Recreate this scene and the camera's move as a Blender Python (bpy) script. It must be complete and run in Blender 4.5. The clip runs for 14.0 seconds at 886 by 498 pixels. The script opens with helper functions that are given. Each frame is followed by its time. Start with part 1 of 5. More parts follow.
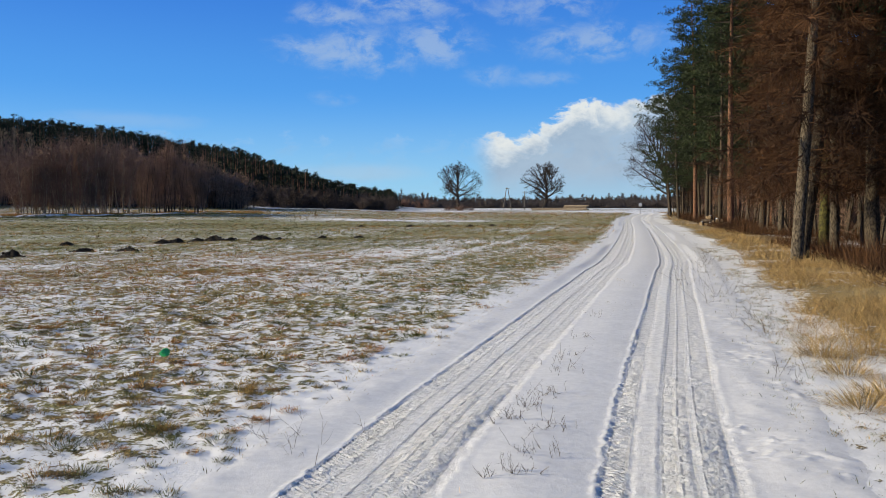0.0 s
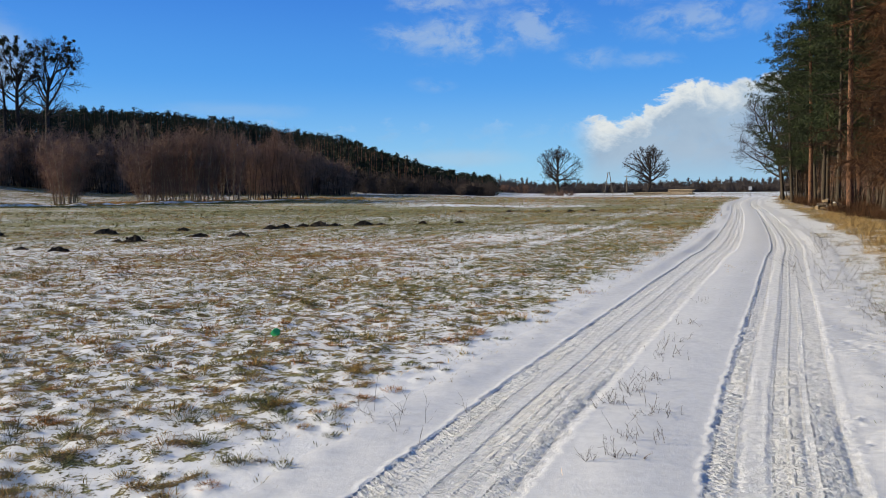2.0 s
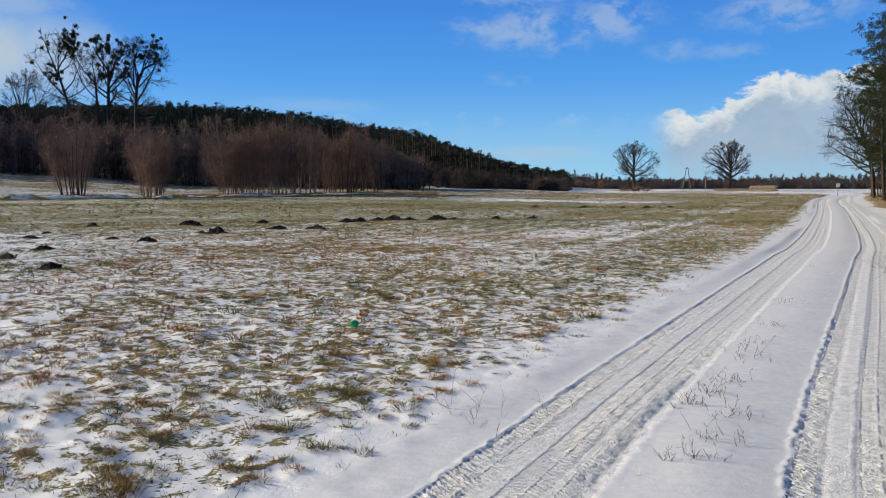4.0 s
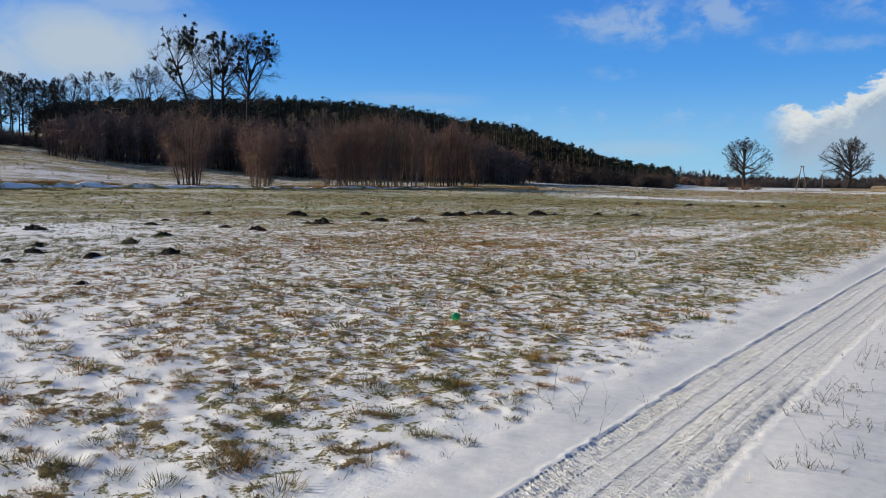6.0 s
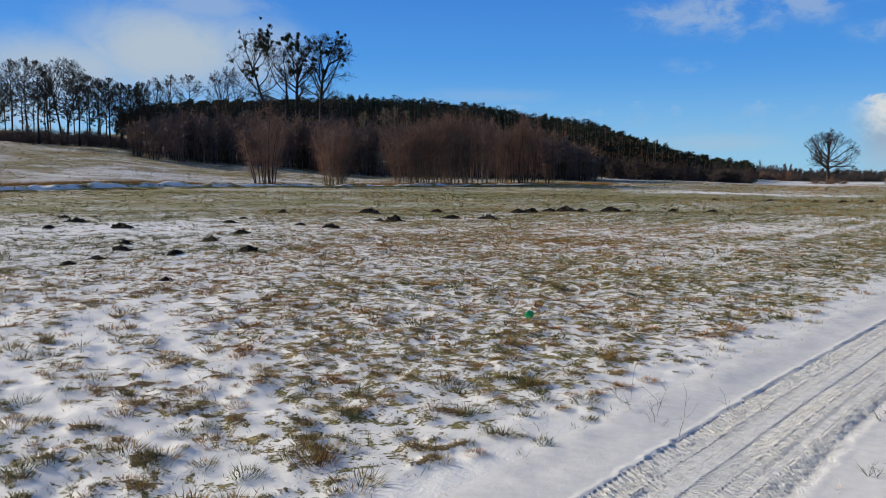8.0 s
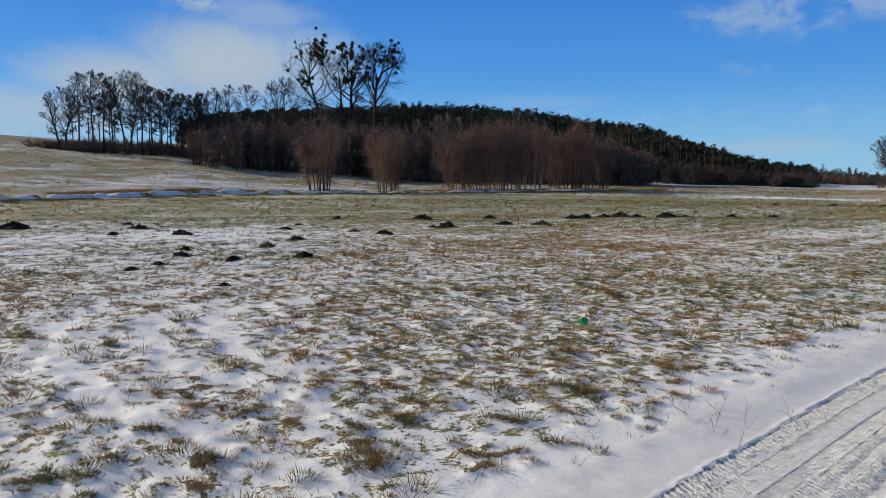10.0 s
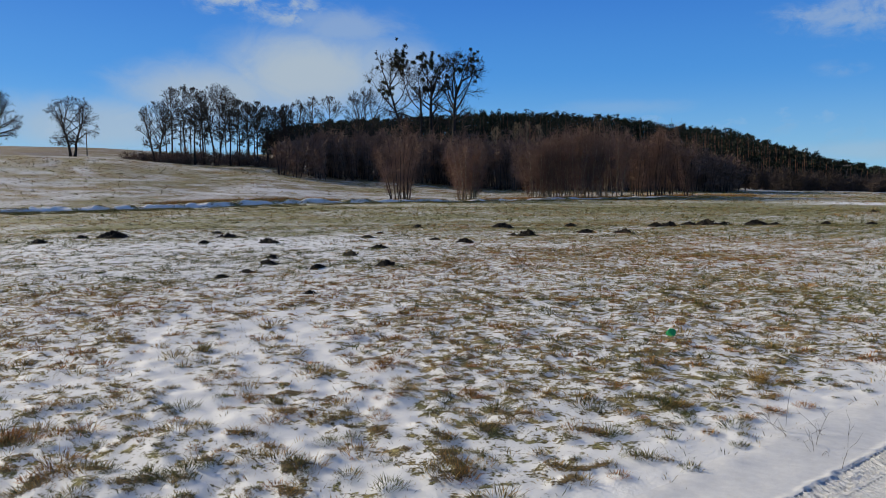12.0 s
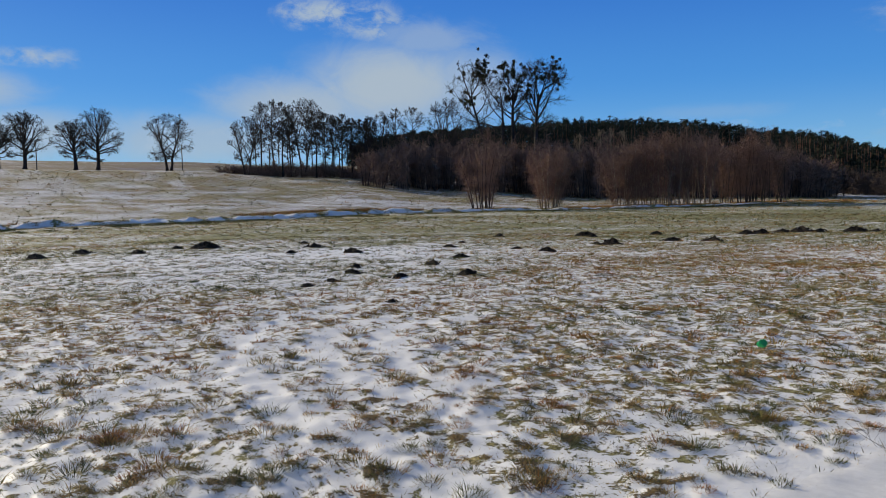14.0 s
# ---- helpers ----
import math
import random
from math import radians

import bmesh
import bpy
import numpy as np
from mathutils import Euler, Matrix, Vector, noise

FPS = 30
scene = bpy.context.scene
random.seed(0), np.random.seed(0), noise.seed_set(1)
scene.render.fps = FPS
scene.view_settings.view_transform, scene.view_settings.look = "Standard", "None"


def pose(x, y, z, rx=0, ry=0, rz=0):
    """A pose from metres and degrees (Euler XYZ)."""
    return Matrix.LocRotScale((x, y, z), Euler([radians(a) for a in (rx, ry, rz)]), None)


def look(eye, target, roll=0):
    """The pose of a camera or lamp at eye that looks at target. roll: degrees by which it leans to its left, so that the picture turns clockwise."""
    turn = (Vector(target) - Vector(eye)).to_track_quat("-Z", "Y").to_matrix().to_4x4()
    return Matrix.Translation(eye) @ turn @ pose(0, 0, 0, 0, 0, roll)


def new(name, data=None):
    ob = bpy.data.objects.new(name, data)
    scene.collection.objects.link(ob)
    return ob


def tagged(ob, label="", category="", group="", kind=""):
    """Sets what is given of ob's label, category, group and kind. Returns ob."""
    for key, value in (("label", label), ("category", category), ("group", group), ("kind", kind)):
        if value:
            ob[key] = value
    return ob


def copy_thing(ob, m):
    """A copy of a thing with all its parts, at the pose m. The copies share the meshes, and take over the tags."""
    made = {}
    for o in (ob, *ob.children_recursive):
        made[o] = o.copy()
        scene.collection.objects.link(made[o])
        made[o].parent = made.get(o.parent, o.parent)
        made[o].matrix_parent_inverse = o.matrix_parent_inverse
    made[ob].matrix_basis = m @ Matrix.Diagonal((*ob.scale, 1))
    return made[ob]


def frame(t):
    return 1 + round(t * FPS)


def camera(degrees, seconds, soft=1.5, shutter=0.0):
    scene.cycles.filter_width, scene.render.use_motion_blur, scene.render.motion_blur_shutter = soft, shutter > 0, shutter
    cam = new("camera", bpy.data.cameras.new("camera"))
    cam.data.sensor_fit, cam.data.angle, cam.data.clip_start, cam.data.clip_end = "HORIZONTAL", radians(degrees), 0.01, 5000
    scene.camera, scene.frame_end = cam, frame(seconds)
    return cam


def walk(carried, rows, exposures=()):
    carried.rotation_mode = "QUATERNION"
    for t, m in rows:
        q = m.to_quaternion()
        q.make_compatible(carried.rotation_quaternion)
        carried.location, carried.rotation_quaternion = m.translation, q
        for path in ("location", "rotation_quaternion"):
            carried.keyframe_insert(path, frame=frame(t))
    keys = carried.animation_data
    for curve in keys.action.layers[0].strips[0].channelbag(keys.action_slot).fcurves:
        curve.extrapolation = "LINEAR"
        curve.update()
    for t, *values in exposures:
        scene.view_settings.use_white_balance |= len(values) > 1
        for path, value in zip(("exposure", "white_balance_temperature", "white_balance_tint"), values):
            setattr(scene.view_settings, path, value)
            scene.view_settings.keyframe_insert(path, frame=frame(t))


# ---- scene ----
cam = camera(59.5, 14.0, soft=0.7)
PATH = [
    (0.0, (0.000, 0.000, 1.552), (0.0030, 1.9971, 1.4453), -0.2),
    (0.5, (-0.002, 0.000, 1.549), (-0.0472, 1.9962, 1.4350), -0.1),
    (1.0, (0.003, -0.018, 1.547), (-0.1126, 1.9740, 1.4097), -0.4),
    (1.5, (-0.009, -0.025, 1.547), (-0.1950, 1.9622, 1.4127), -0.5),
    (2.0, (-0.017, -0.047, 1.540), (-0.2688, 1.9319, 1.3980), -0.6),
    (2.2, (-0.027, -0.043, 1.544), (-0.3048, 1.9326, 1.3975), -0.7),
    (4.3, (-0.056, -0.141, 1.557), (-0.5360, 1.7939, 1.3978), 0.5),
    (4.5, (-0.060, -0.146, 1.557), (-0.5754, 1.7801, 1.3938), 1.0),
    (5.0, (-0.071, -0.161, 1.556), (-0.6435, 1.7476, 1.3887), 1.2),
    (5.5, (-0.081, -0.184, 1.562), (-0.7115, 1.7070, 1.3974), 1.1),
    (6.0, (-0.095, -0.187, 1.558), (-0.7714, 1.6875, 1.3879), 0.7),
    (6.5, (-0.105, -0.168, 1.557), (-0.7991, 1.6986, 1.3718), 0.5),
    (7.0, (-0.118, -0.181, 1.569), (-0.8526, 1.6706, 1.3971), 0.1),
    (7.5, (-0.123, -0.200, 1.566), (-0.9182, 1.6265, 1.3918), 0.1),
    (10.0, (-0.129, -0.200, 1.562), (-1.0938, 1.5436, 1.3984), -0.1),
    (10.5, (-0.139, -0.213, 1.571), (-1.1491, 1.5066, 1.4193), -0.4),
    (11.0, (-0.141, -0.224, 1.576), (-1.2059, 1.4637, 1.4419), -0.2),
    (11.5, (-0.142, -0.222, 1.571), (-1.2516, 1.4367, 1.4343), -0.4),
    (12.0, (-0.166, -0.223, 1.576), (-1.3047, 1.4150, 1.4338), -0.5),
    (12.5, (-0.159, -0.203, 1.571), (-1.3360, 1.4082, 1.4304), -0.9),
    (13.0, (-0.159, -0.208, 1.571), (-1.3640, 1.3817, 1.4304), -1.5),
    (13.5, (-0.153, -0.204, 1.574), (-1.4115, 1.3452, 1.4406), -1.2),
    (14.0, (-0.143, -0.224, 1.572), (-1.4501, 1.2857, 1.4565), -1.1),
]
walk(cam, [(t, look(eye, target, roll)) for t, eye, target, roll in PATH], [(0.0, 0.22, 7600, 5), (5.0, 0.15, 7600, 5), (14.0, -0.05, 7600, 5)])

# ---- light ----
SUN_AZ, SUN_EL = 92.0, 21.0      # degrees to the left of the +y axis, degrees above the horizon


def polar(az, r, z=0.0):
    """A place r metres from the origin, az degrees to the left of +y."""
    a = radians(az)
    return Vector((-r * math.sin(a), r * math.cos(a), z))


sun = new("sun", bpy.data.lights.new("sun", "SUN"))
sun.data.energy, sun.data.angle, sun.data.color = 5.3, radians(0.55), (1.0, 0.91, 0.77)
sun_from = polar(SUN_AZ, math.cos(radians(SUN_EL)), math.sin(radians(SUN_EL)))
sun.matrix_world = look(sun_from * 60, (0, 0, 0))


class Nodes:
    """Short hand for building a node tree."""

    def __init__(self, tree):
        self.t = tree
        tree.nodes.clear()

    def add(self, kind, **inputs):
        n = self.t.nodes.new(kind)
        for key, value in inputs.items():
            self.put(n, key.replace("_", " "), value)
        return n

    def put(self, n, key, value):
        socket = n.inputs[int(key[1:])] if key[0] == "i" and key[1:].isdigit() else n.inputs[key]
        if isinstance(value, bpy.types.NodeSocket):
            self.t.links.new(value, socket)
        else:
            socket.default_value = value

    def math(self, op, a, b=0.0, c=0.0, clamp=False):
        n = self.t.nodes.new("ShaderNodeMath")
        n.operation, n.use_clamp = op, clamp
        for i, v in enumerate((a, b, c)):
            self.put(n, "i%d" % i, v)
        return n.outputs[0]

    def ramp(self, fac, lo, hi, a=0.0, b=1.0):
        n = self.t.nodes.new("ShaderNodeMapRange")
        n.interpolation_type = "SMOOTHSTEP"
        for i, v in enumerate((fac, lo, hi, a, b)):
            self.put(n, "i%d" % i, v)
        return n.outputs[0]

    def mix(self, fac, a, b, blend="MIX"):
        n = self.t.nodes.new("ShaderNodeMix")
        n.data_type, n.blend_type = "RGBA", blend
        self.put(n, "i0", fac)
        for i, v in ((6, a), (7, b)):
            self.put(n, "i%d" % i, v if isinstance(v, bpy.types.NodeSocket) else (*v, 1.0))
        return n.outputs[2]

    def noise(self, vector, scale, detail=4.0, rough=0.55, distortion=0.0):
        n = self.t.nodes.new("ShaderNodeTexNoise")
        self.put(n, "Vector", vector)
        for k, v in (("Scale", scale), ("Detail", detail), ("Roughness", rough), ("Distortion", distortion)):
            self.put(n, k, v)
        return n.outputs[0]

    def attr(self, name):
        n = self.t.nodes.new("ShaderNodeAttribute")
        n.attribute_name = name
        return n.outputs["Fac"]


def make_world():
    w = bpy.data.worlds.new("sky")
    scene.world = w
    w.use_nodes = True
    k = Nodes(w.node_tree)
    sky = k.add("ShaderNodeTexSky")
    sky.sky_type, sky.sun_disc = "NISHITA", False
    sky.sun_elevation, sky.sun_rotation = radians(SUN_EL), radians(-SUN_AZ)
    sky.air_density, sky.dust_density, sky.ozone_density = 1.0, 0.3, 3.0
    way = k.add("ShaderNodeTexCoord").outputs["Generated"]
    xyz = k.add("ShaderNodeSeparateXYZ", i0=way)
    # bearing to the left of +y and height above the horizon, in degrees
    az = k.math("MULTIPLY", k.math("ARCTAN2", k.math("MULTIPLY", xyz.outputs[0], -1.0), xyz.outputs[1]), 57.29578)
    el = k.math("MULTIPLY", k.math("ARCSINE", xyz.outputs[2]), 57.29578)
    place = k.add("ShaderNodeCombineXYZ", X=az, Y=k.math("MULTIPLY", el, 1.6)).outputs[0]
    soft = k.noise(place, 0.30, 9.0, 0.66, 0.8)
    puff = k.noise(place, 0.42, 8.0, 0.62, 0.3)
    # bearing, height, half width, half height, strength, raggedness
    blobs = SKY_BLOBS
    haze = None
    for a, e, wa, he, strength, rag in blobs:
        da = k.math("DIVIDE", k.math("SUBTRACT", az, a), wa)
        de = k.math("DIVIDE", k.math("SUBTRACT", el, e), he)
        d = k.math("SQRT", k.math("ADD", k.math("MULTIPLY", da, da), k.math("MULTIPLY", de, de)))
        d = k.math("ADD", d, k.math("MULTIPLY", k.math("SUBTRACT", soft, 0.5), rag))
        m = k.math("MULTIPLY", k.ramp(d, 1.1, 0.2), strength)
        if rag > 1.05:
            m = k.math("MULTIPLY", m, k.ramp(puff, 0.36, 0.6))
        haze = m if haze is None else k.math("MAXIMUM", haze, m)
    # the heaped cloud: flat base, knobbly bright top
    top = k.ramp(az, -5.0, -10.5, 5.2, 7.7)
    top = k.math("ADD", top, k.math("MULTIPLY", k.math("SUBTRACT", puff, 0.5), 4.5))
    side = k.math("ADD", k.ramp(az, -2.0, -4.5), k.math("MULTIPLY", k.math("SUBTRACT", puff, 0.5), 0.9), clamp=True)
    side = k.math("MULTIPLY", side, k.ramp(az, -24.0, -18.0))
    heap = k.math("MULTIPLY", k.ramp(k.math("SUBTRACT", top, el), -0.05, 0.55), side)
    heap = k.math("MULTIPLY", heap, k.ramp(el, 0.2, 3.0, 0.35, 1.0))
    lit = k.ramp(k.math("ADD", k.math("SUBTRACT", top, el), k.math("MULTIPLY", k.math("SUBTRACT", soft, 0.5), 5.0)), 2.3, 0.1)
    shade = k.mix(k.ramp(k.noise(place, 0.16, 6.0, 0.6, 0.4), 0.35, 0.65), HEAP_DARK, (3.7, 5.2, 7.7))
    heap_colour = k.mix(lit, shade, HEAP_LIGHT)
    blue = k.add("ShaderNodeHueSaturation", Saturation=SKY_SAT, Value=1.0, Color=sky.outputs[0]).outputs[0]
    blue = k.mix(1.0, blue, SKY_TINT, "MULTIPLY")
    clear = k.mix(k.ramp(el, -1.0, 9.0), (3.3, 7.0, 11.1), (0.75, 3.9, 10.9))
    clear = k.mix(k.ramp(el, 5.0, 18.0), clear, (0.25, 2.0, 8.8))
    clear = k.mix(k.ramp(el, 24.0, 50.0), clear, (1.3, 2.0, 3.3))
    blue = k.mix(0.85, blue, clear)
    colour = k.mix(haze, blue, HAZE)
    colour = k.mix(heap, colour, heap_colour)
    back = k.add("ShaderNodeBackground", Color=colour, Strength=SKY_STRENGTH)
    out = k.add("ShaderNodeOutputWorld")
    k.t.links.new(back.outputs[0], out.inputs[0])


SKY_STRENGTH, SKY_SAT, SKY_TINT = 0.085, 1.15, (0.6, 0.85, 1.2)
HAZE, HEAP_DARK, HEAP_LIGHT = (4.5, 5.9, 8.3), (3.0, 4.4, 6.9), (7.3, 8.1, 9.5)
SKY_BLOBS = (
    (51.0, 7.2, 8.0, 2.9, 0.9, 0.5), (44.5, 8.6, 8.5, 3.9, 1.0, 0.5), (39.0, 8.6, 5.5, 3.6, 0.75, 0.6), (49.2, 13.6, 4.0, 1.2, 0.9, 1.5), (45.8, 13.0, 4.0, 1.7, 0.75, 1.4), (42.0, 11.8, 5.5, 1.8, 0.5, 1.0),
    (58.0, 4.8, 12.0, 2.4, 0.7, 0.6), (72.0, 7.8, 5.0, 1.7, 0.8, 0.6), (68.5, 9.9, 4.2, 0.8, 0.75, 1.2), (70.0, 5.0, 8.0, 2.2, 0.8, 0.5),
    (6.5, 11.2, 6.5, 1.9, 0.5, 1.7), (0.6, 11.9, 4.5, 2.0, 0.48, 1.6), (8.0, 13.6, 3.4, 1.1, 0.5, 1.5), (2.6, 14.6, 5.5, 1.7, 0.52, 1.6), (-10.8, 11.8, 6.0, 1.7, 0.45, 1.6), (-7.5, 14.2, 5.0, 1.6, 0.4, 1.7),
    (-3.6, 9.5, 2.2, 1.0, 0.3, 1.3), (-7.4, 9.2, 3.0, 0.7, 0.28, 1.3), (8.0, 7.9, 1.8, 0.6, 0.22, 1.2), (6.0, 2.6, 6.0, 0.8, 0.35, 0.9), (22.0, 6.0, 6.0, 0.7, 0.2, 1.0),
)
make_world()


# ---- materials ----
def material(name, rough=0.8):
    m = bpy.data.materials.new(name)
    m.use_nodes = True
    k = Nodes(m.node_tree)
    out = k.add("ShaderNodeOutputMaterial")
    b = k.add("ShaderNodeBsdfPrincipled", Roughness=rough)
    b.inputs["Specular IOR Level"].default_value = 0.25
    k.t.links.new(b.outputs[0], out.inputs[0])
    return m, k, b


def bump(k, b, height, distance, strength=1.0, before=None):
    n = k.add("ShaderNodeBump", Height=height, Distance=distance, Strength=strength)
    if before is not None:
        k.t.links.new(before, n.inputs["Normal"])
    k.t.links.new(n.outputs[0], b.inputs["Normal"])
    return n.outputs[0]


def m_plain(name, a, b_colour, scale=6.0, rough=0.8, depth=0.0, spread=0.35, stretch=None):
    """Two colours mixed by noise, varied from piece to piece, with a little relief."""
    m, k, b = material(name, rough)
    where = k.add("ShaderNodeTexCoord").outputs["Object"]
    if stretch:
        mp = k.add("ShaderNodeMapping", Vector=where)
        mp.inputs["Scale"].default_value = stretch
        where = mp.outputs[0]
    n = k.noise(where, scale, 5.0, 0.6)
    c = k.mix(k.ramp(n, 0.35, 0.65), a, b_colour)
    rnd = k.add("ShaderNodeNewGeometry").outputs["Random Per Island"]
    one = k.add("ShaderNodeObjectInfo").outputs["Random"]
    v = k.math("ADD", 1.0 - spread, k.math("MULTIPLY", k.math("ADD", rnd, one), spread))
    c = k.mix(1.0, c, k.add("ShaderNodeCombineXYZ", X=v, Y=v, Z=v).outputs[0], "MULTIPLY")
    k.put(b, "Base Color", c)
    if depth:
        bump(k, b, n, depth)
    return m


def m_grass(name, green, straw, rust):
    """Blades: 'warm' runs from green to straw, with rusty ones among them."""
    m, k, b = material(name, 0.75)
    rnd = k.add("ShaderNodeNewGeometry").outputs["Random Per Island"]
    w = k.math("ADD", k.attr("warm"), k.math("MULTIPLY", k.math("SUBTRACT", rnd, 0.5), 0.18))
    c = k.mix(k.ramp(w, 0.2, 0.5), green, straw)
    c = k.mix(k.ramp(w, 0.66, 0.86), c, rust)
    v = k.math("ADD", 0.14, k.math("MULTIPLY", k.math("FRACT", k.math("MULTIPLY", rnd, 13.7)), 1.25))
    c = k.mix(1.0, c, k.add("ShaderNodeCombineXYZ", X=v, Y=v, Z=v).outputs[0], "MULTIPLY")
    k.put(b, "Base Color", c)
    return m


def m_ground():
    m, k, b = material("field_ground", 0.7)
    where = k.add("ShaderNodeTexCoord").outputs["Object"]
    cover, warm, soil, tuft, litter = (k.attr(n) for n in ("cover", "warm", "soil", "tuft", "litter"))
    fine = k.noise(where, 8.0, 6.0, 0.66, 0.15)
    mid = k.noise(where, 1.3, 4.0, 0.6, 0.5)
    grain = k.noise(where, 34.0, 4.0, 0.7)
    big = k.noise(where, 0.12, 3.0, 0.5)
    blend = k.math("ADD", k.math("MULTIPLY", fine, 0.58), k.math("ADD", k.math("MULTIPLY", mid, 0.16), k.math("MULTIPLY", grain, 0.26)))
    edge = k.math("ADD", k.math("MULTIPLY", cover, 0.42), 0.29)
    patch = k.ramp(k.math("SUBTRACT", blend, edge), 0.022, -0.022)
    # brown dead grass round each tuft's core, with the shade at its foot painted in
    thatch_shade = k.ramp(k.math("ADD", tuft, k.math("MULTIPLY", k.math("SUBTRACT", grain, 0.5), 1.6)), 0.66, 0.95)
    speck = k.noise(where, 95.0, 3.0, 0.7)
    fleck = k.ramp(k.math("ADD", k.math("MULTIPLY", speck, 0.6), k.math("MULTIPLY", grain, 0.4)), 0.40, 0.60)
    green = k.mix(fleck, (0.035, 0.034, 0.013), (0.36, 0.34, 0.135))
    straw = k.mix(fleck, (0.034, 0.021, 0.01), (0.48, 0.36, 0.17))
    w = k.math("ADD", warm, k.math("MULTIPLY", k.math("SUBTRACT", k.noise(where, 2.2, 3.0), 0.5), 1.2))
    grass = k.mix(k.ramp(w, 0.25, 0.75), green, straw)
    earth = k.mix(k.ramp(fine, 0.3, 0.7), (0.055, 0.033, 0.019), (0.13, 0.08, 0.045))
    leaf = k.mix(k.ramp(grain, 0.35, 0.65), (0.05, 0.027, 0.014), (0.2, 0.11, 0.05))
    snow = k.mix(k.ramp(k.noise(where, 3.0, 5.0), 0.3, 0.7), (0.68, 0.69, 0.705), (0.80, 0.805, 0.81))
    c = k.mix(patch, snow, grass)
    # near-black end of the mix stands in for shade under the blades
    c = k.mix(thatch_shade, c, k.mix(fleck, (0.018, 0.011, 0.006), (0.2, 0.135, 0.055)))
    patch = k.math("MAXIMUM", patch, thatch_shade)
    c = k.mix(soil, c, earth)
    leafy = k.math("MULTIPLY", litter, k.ramp(k.math("ADD", mid, k.math("MULTIPLY", fine, 0.6)), 1.05, 0.7))
    c = k.mix(leafy, c, leaf)
    k.put(b, "Base Color", c)
    k.put(b, "Roughness", k.math("ADD", 0.55, k.math("MULTIPLY", patch, 0.3)))
    low = bump(k, b, k.math("ADD", k.math("MULTIPLY", fine, 0.8), k.math("MULTIPLY", patch, 0.5)), 0.022, 0.6)
    bump(k, b, k.math("ADD", grain, k.math("MULTIPLY", k.math("MULTIPLY", speck, patch), 1.2)), 0.005, 0.6, low)
    return m


def m_road():
    """Driven snow: smooth and greyish where untouched, crumbly and bright in the wheel marks."""
    m, k, b = material("road_snow", 0.6)
    where = k.add("ShaderNodeTexCoord").outputs["Object"]
    worn = k.attr("worn")
    crumb = k.noise(where, 60.0, 4.0, 0.75)
    lumps = k.noise(where, 14.0, 4.0, 0.6)
    u, v = k.attr("run"), k.attr("off")
    uw = k.math("ADD", u, k.math("MULTIPLY", k.math("SUBTRACT", k.noise(where, 9.0, 2.0), 0.5), 0.03))
    tread = None
    for lo, hi, pitch, slant in ((-1.20, -1.06, 0.052, 0.6), (-1.04, -0.93, 0.044, 0.4), (-0.86, -0.74, 0.044, -0.5), (-0.73, -0.62, 0.044, 0.4), (-0.58, -0.44, 0.048, 0.5),
                                 (0.46, 0.60, 0.05, 0.5), (0.79, 0.89, 0.044, 0.45), (0.90, 1.0, 0.044, 0.45), (1.03, 1.22, 0.05, 0.5)):
        ph = k.math("ADD", k.math("DIVIDE", uw, pitch), k.math("MULTIPLY", v, slant / pitch))
        bar = k.ramp(k.math("ABSOLUTE", k.math("SUBTRACT", k.math("FRACT", ph), 0.5)), 0.15, 0.25)
        band = k.math("MULTIPLY", k.ramp(v, lo, lo + 0.02), k.ramp(v, hi, hi - 0.02))
        x = k.math("MULTIPLY", bar, band)
        tread = x if tread is None else k.math("ADD", tread, x)
    tread = k.math("MULTIPLY", tread, k.ramp(k.noise(where, 2.4, 4.0, 0.6), 0.34, 0.5, 0.2, 1.0))
    snow = k.mix(k.ramp(lumps, 0.3, 0.7), (0.62, 0.625, 0.64), (0.70, 0.705, 0.715))
    ice = k.mix(k.ramp(crumb, 0.3, 0.7), (0.82, 0.825, 0.83), (0.94, 0.94, 0.94))
    c = k.mix(k.math("MULTIPLY", worn, k.ramp(lumps, 0.35, 0.65, 0.3, 1.0)), snow, ice)
    k.put(b, "Base Color", c)
    low = bump(k, b, tread, 0.022, 1.0)
    mid = bump(k, b, lumps, 0.008, 0.35, low)
    loose = k.math("MULTIPLY", k.ramp(crumb, 0.42, 0.62), k.math("ADD", k.math("MULTIPLY", worn, 0.7), 0.05))
    bump(k, b, loose, 0.009, 0.8, mid)
    return m


M_GROUND, M_ROAD = m_ground(), m_road()
M_BLADE = m_grass("grass_blades", (0.115, 0.13, 0.03), (0.5, 0.325, 0.105), (0.45, 0.18, 0.045))
M_STRAW = m_grass("straw", (0.2, 0.145, 0.055), (0.52, 0.36, 0.16), (0.40, 0.25, 0.10))
M_SOIL = m_plain("mole_soil", (0.010, 0.007, 0.006), (0.032, 0.022, 0.016), 25.0, 0.9, 0.03, 0.2)
M_OAK = m_plain("oak_bark", (0.028, 0.021, 0.018), (0.06, 0.046, 0.04), 5.0, 0.9, 0.05, 0.2)
M_TWIG = m_plain("bare_twigs", (0.026, 0.019, 0.016), (0.05, 0.036, 0.03), 1.0, 0.85, 0.0, 0.4)
M_RED_TWIG = m_plain("reddish_twigs", (0.17, 0.098, 0.07), (0.27, 0.16, 0.115), 0.6, 0.85, 0.0, 0.4)
M_PALE = m_plain("pale_stem_bark", (0.15, 0.115, 0.08), (0.36, 0.28, 0.19), 3.0, 0.85, 0.02, 0.3)
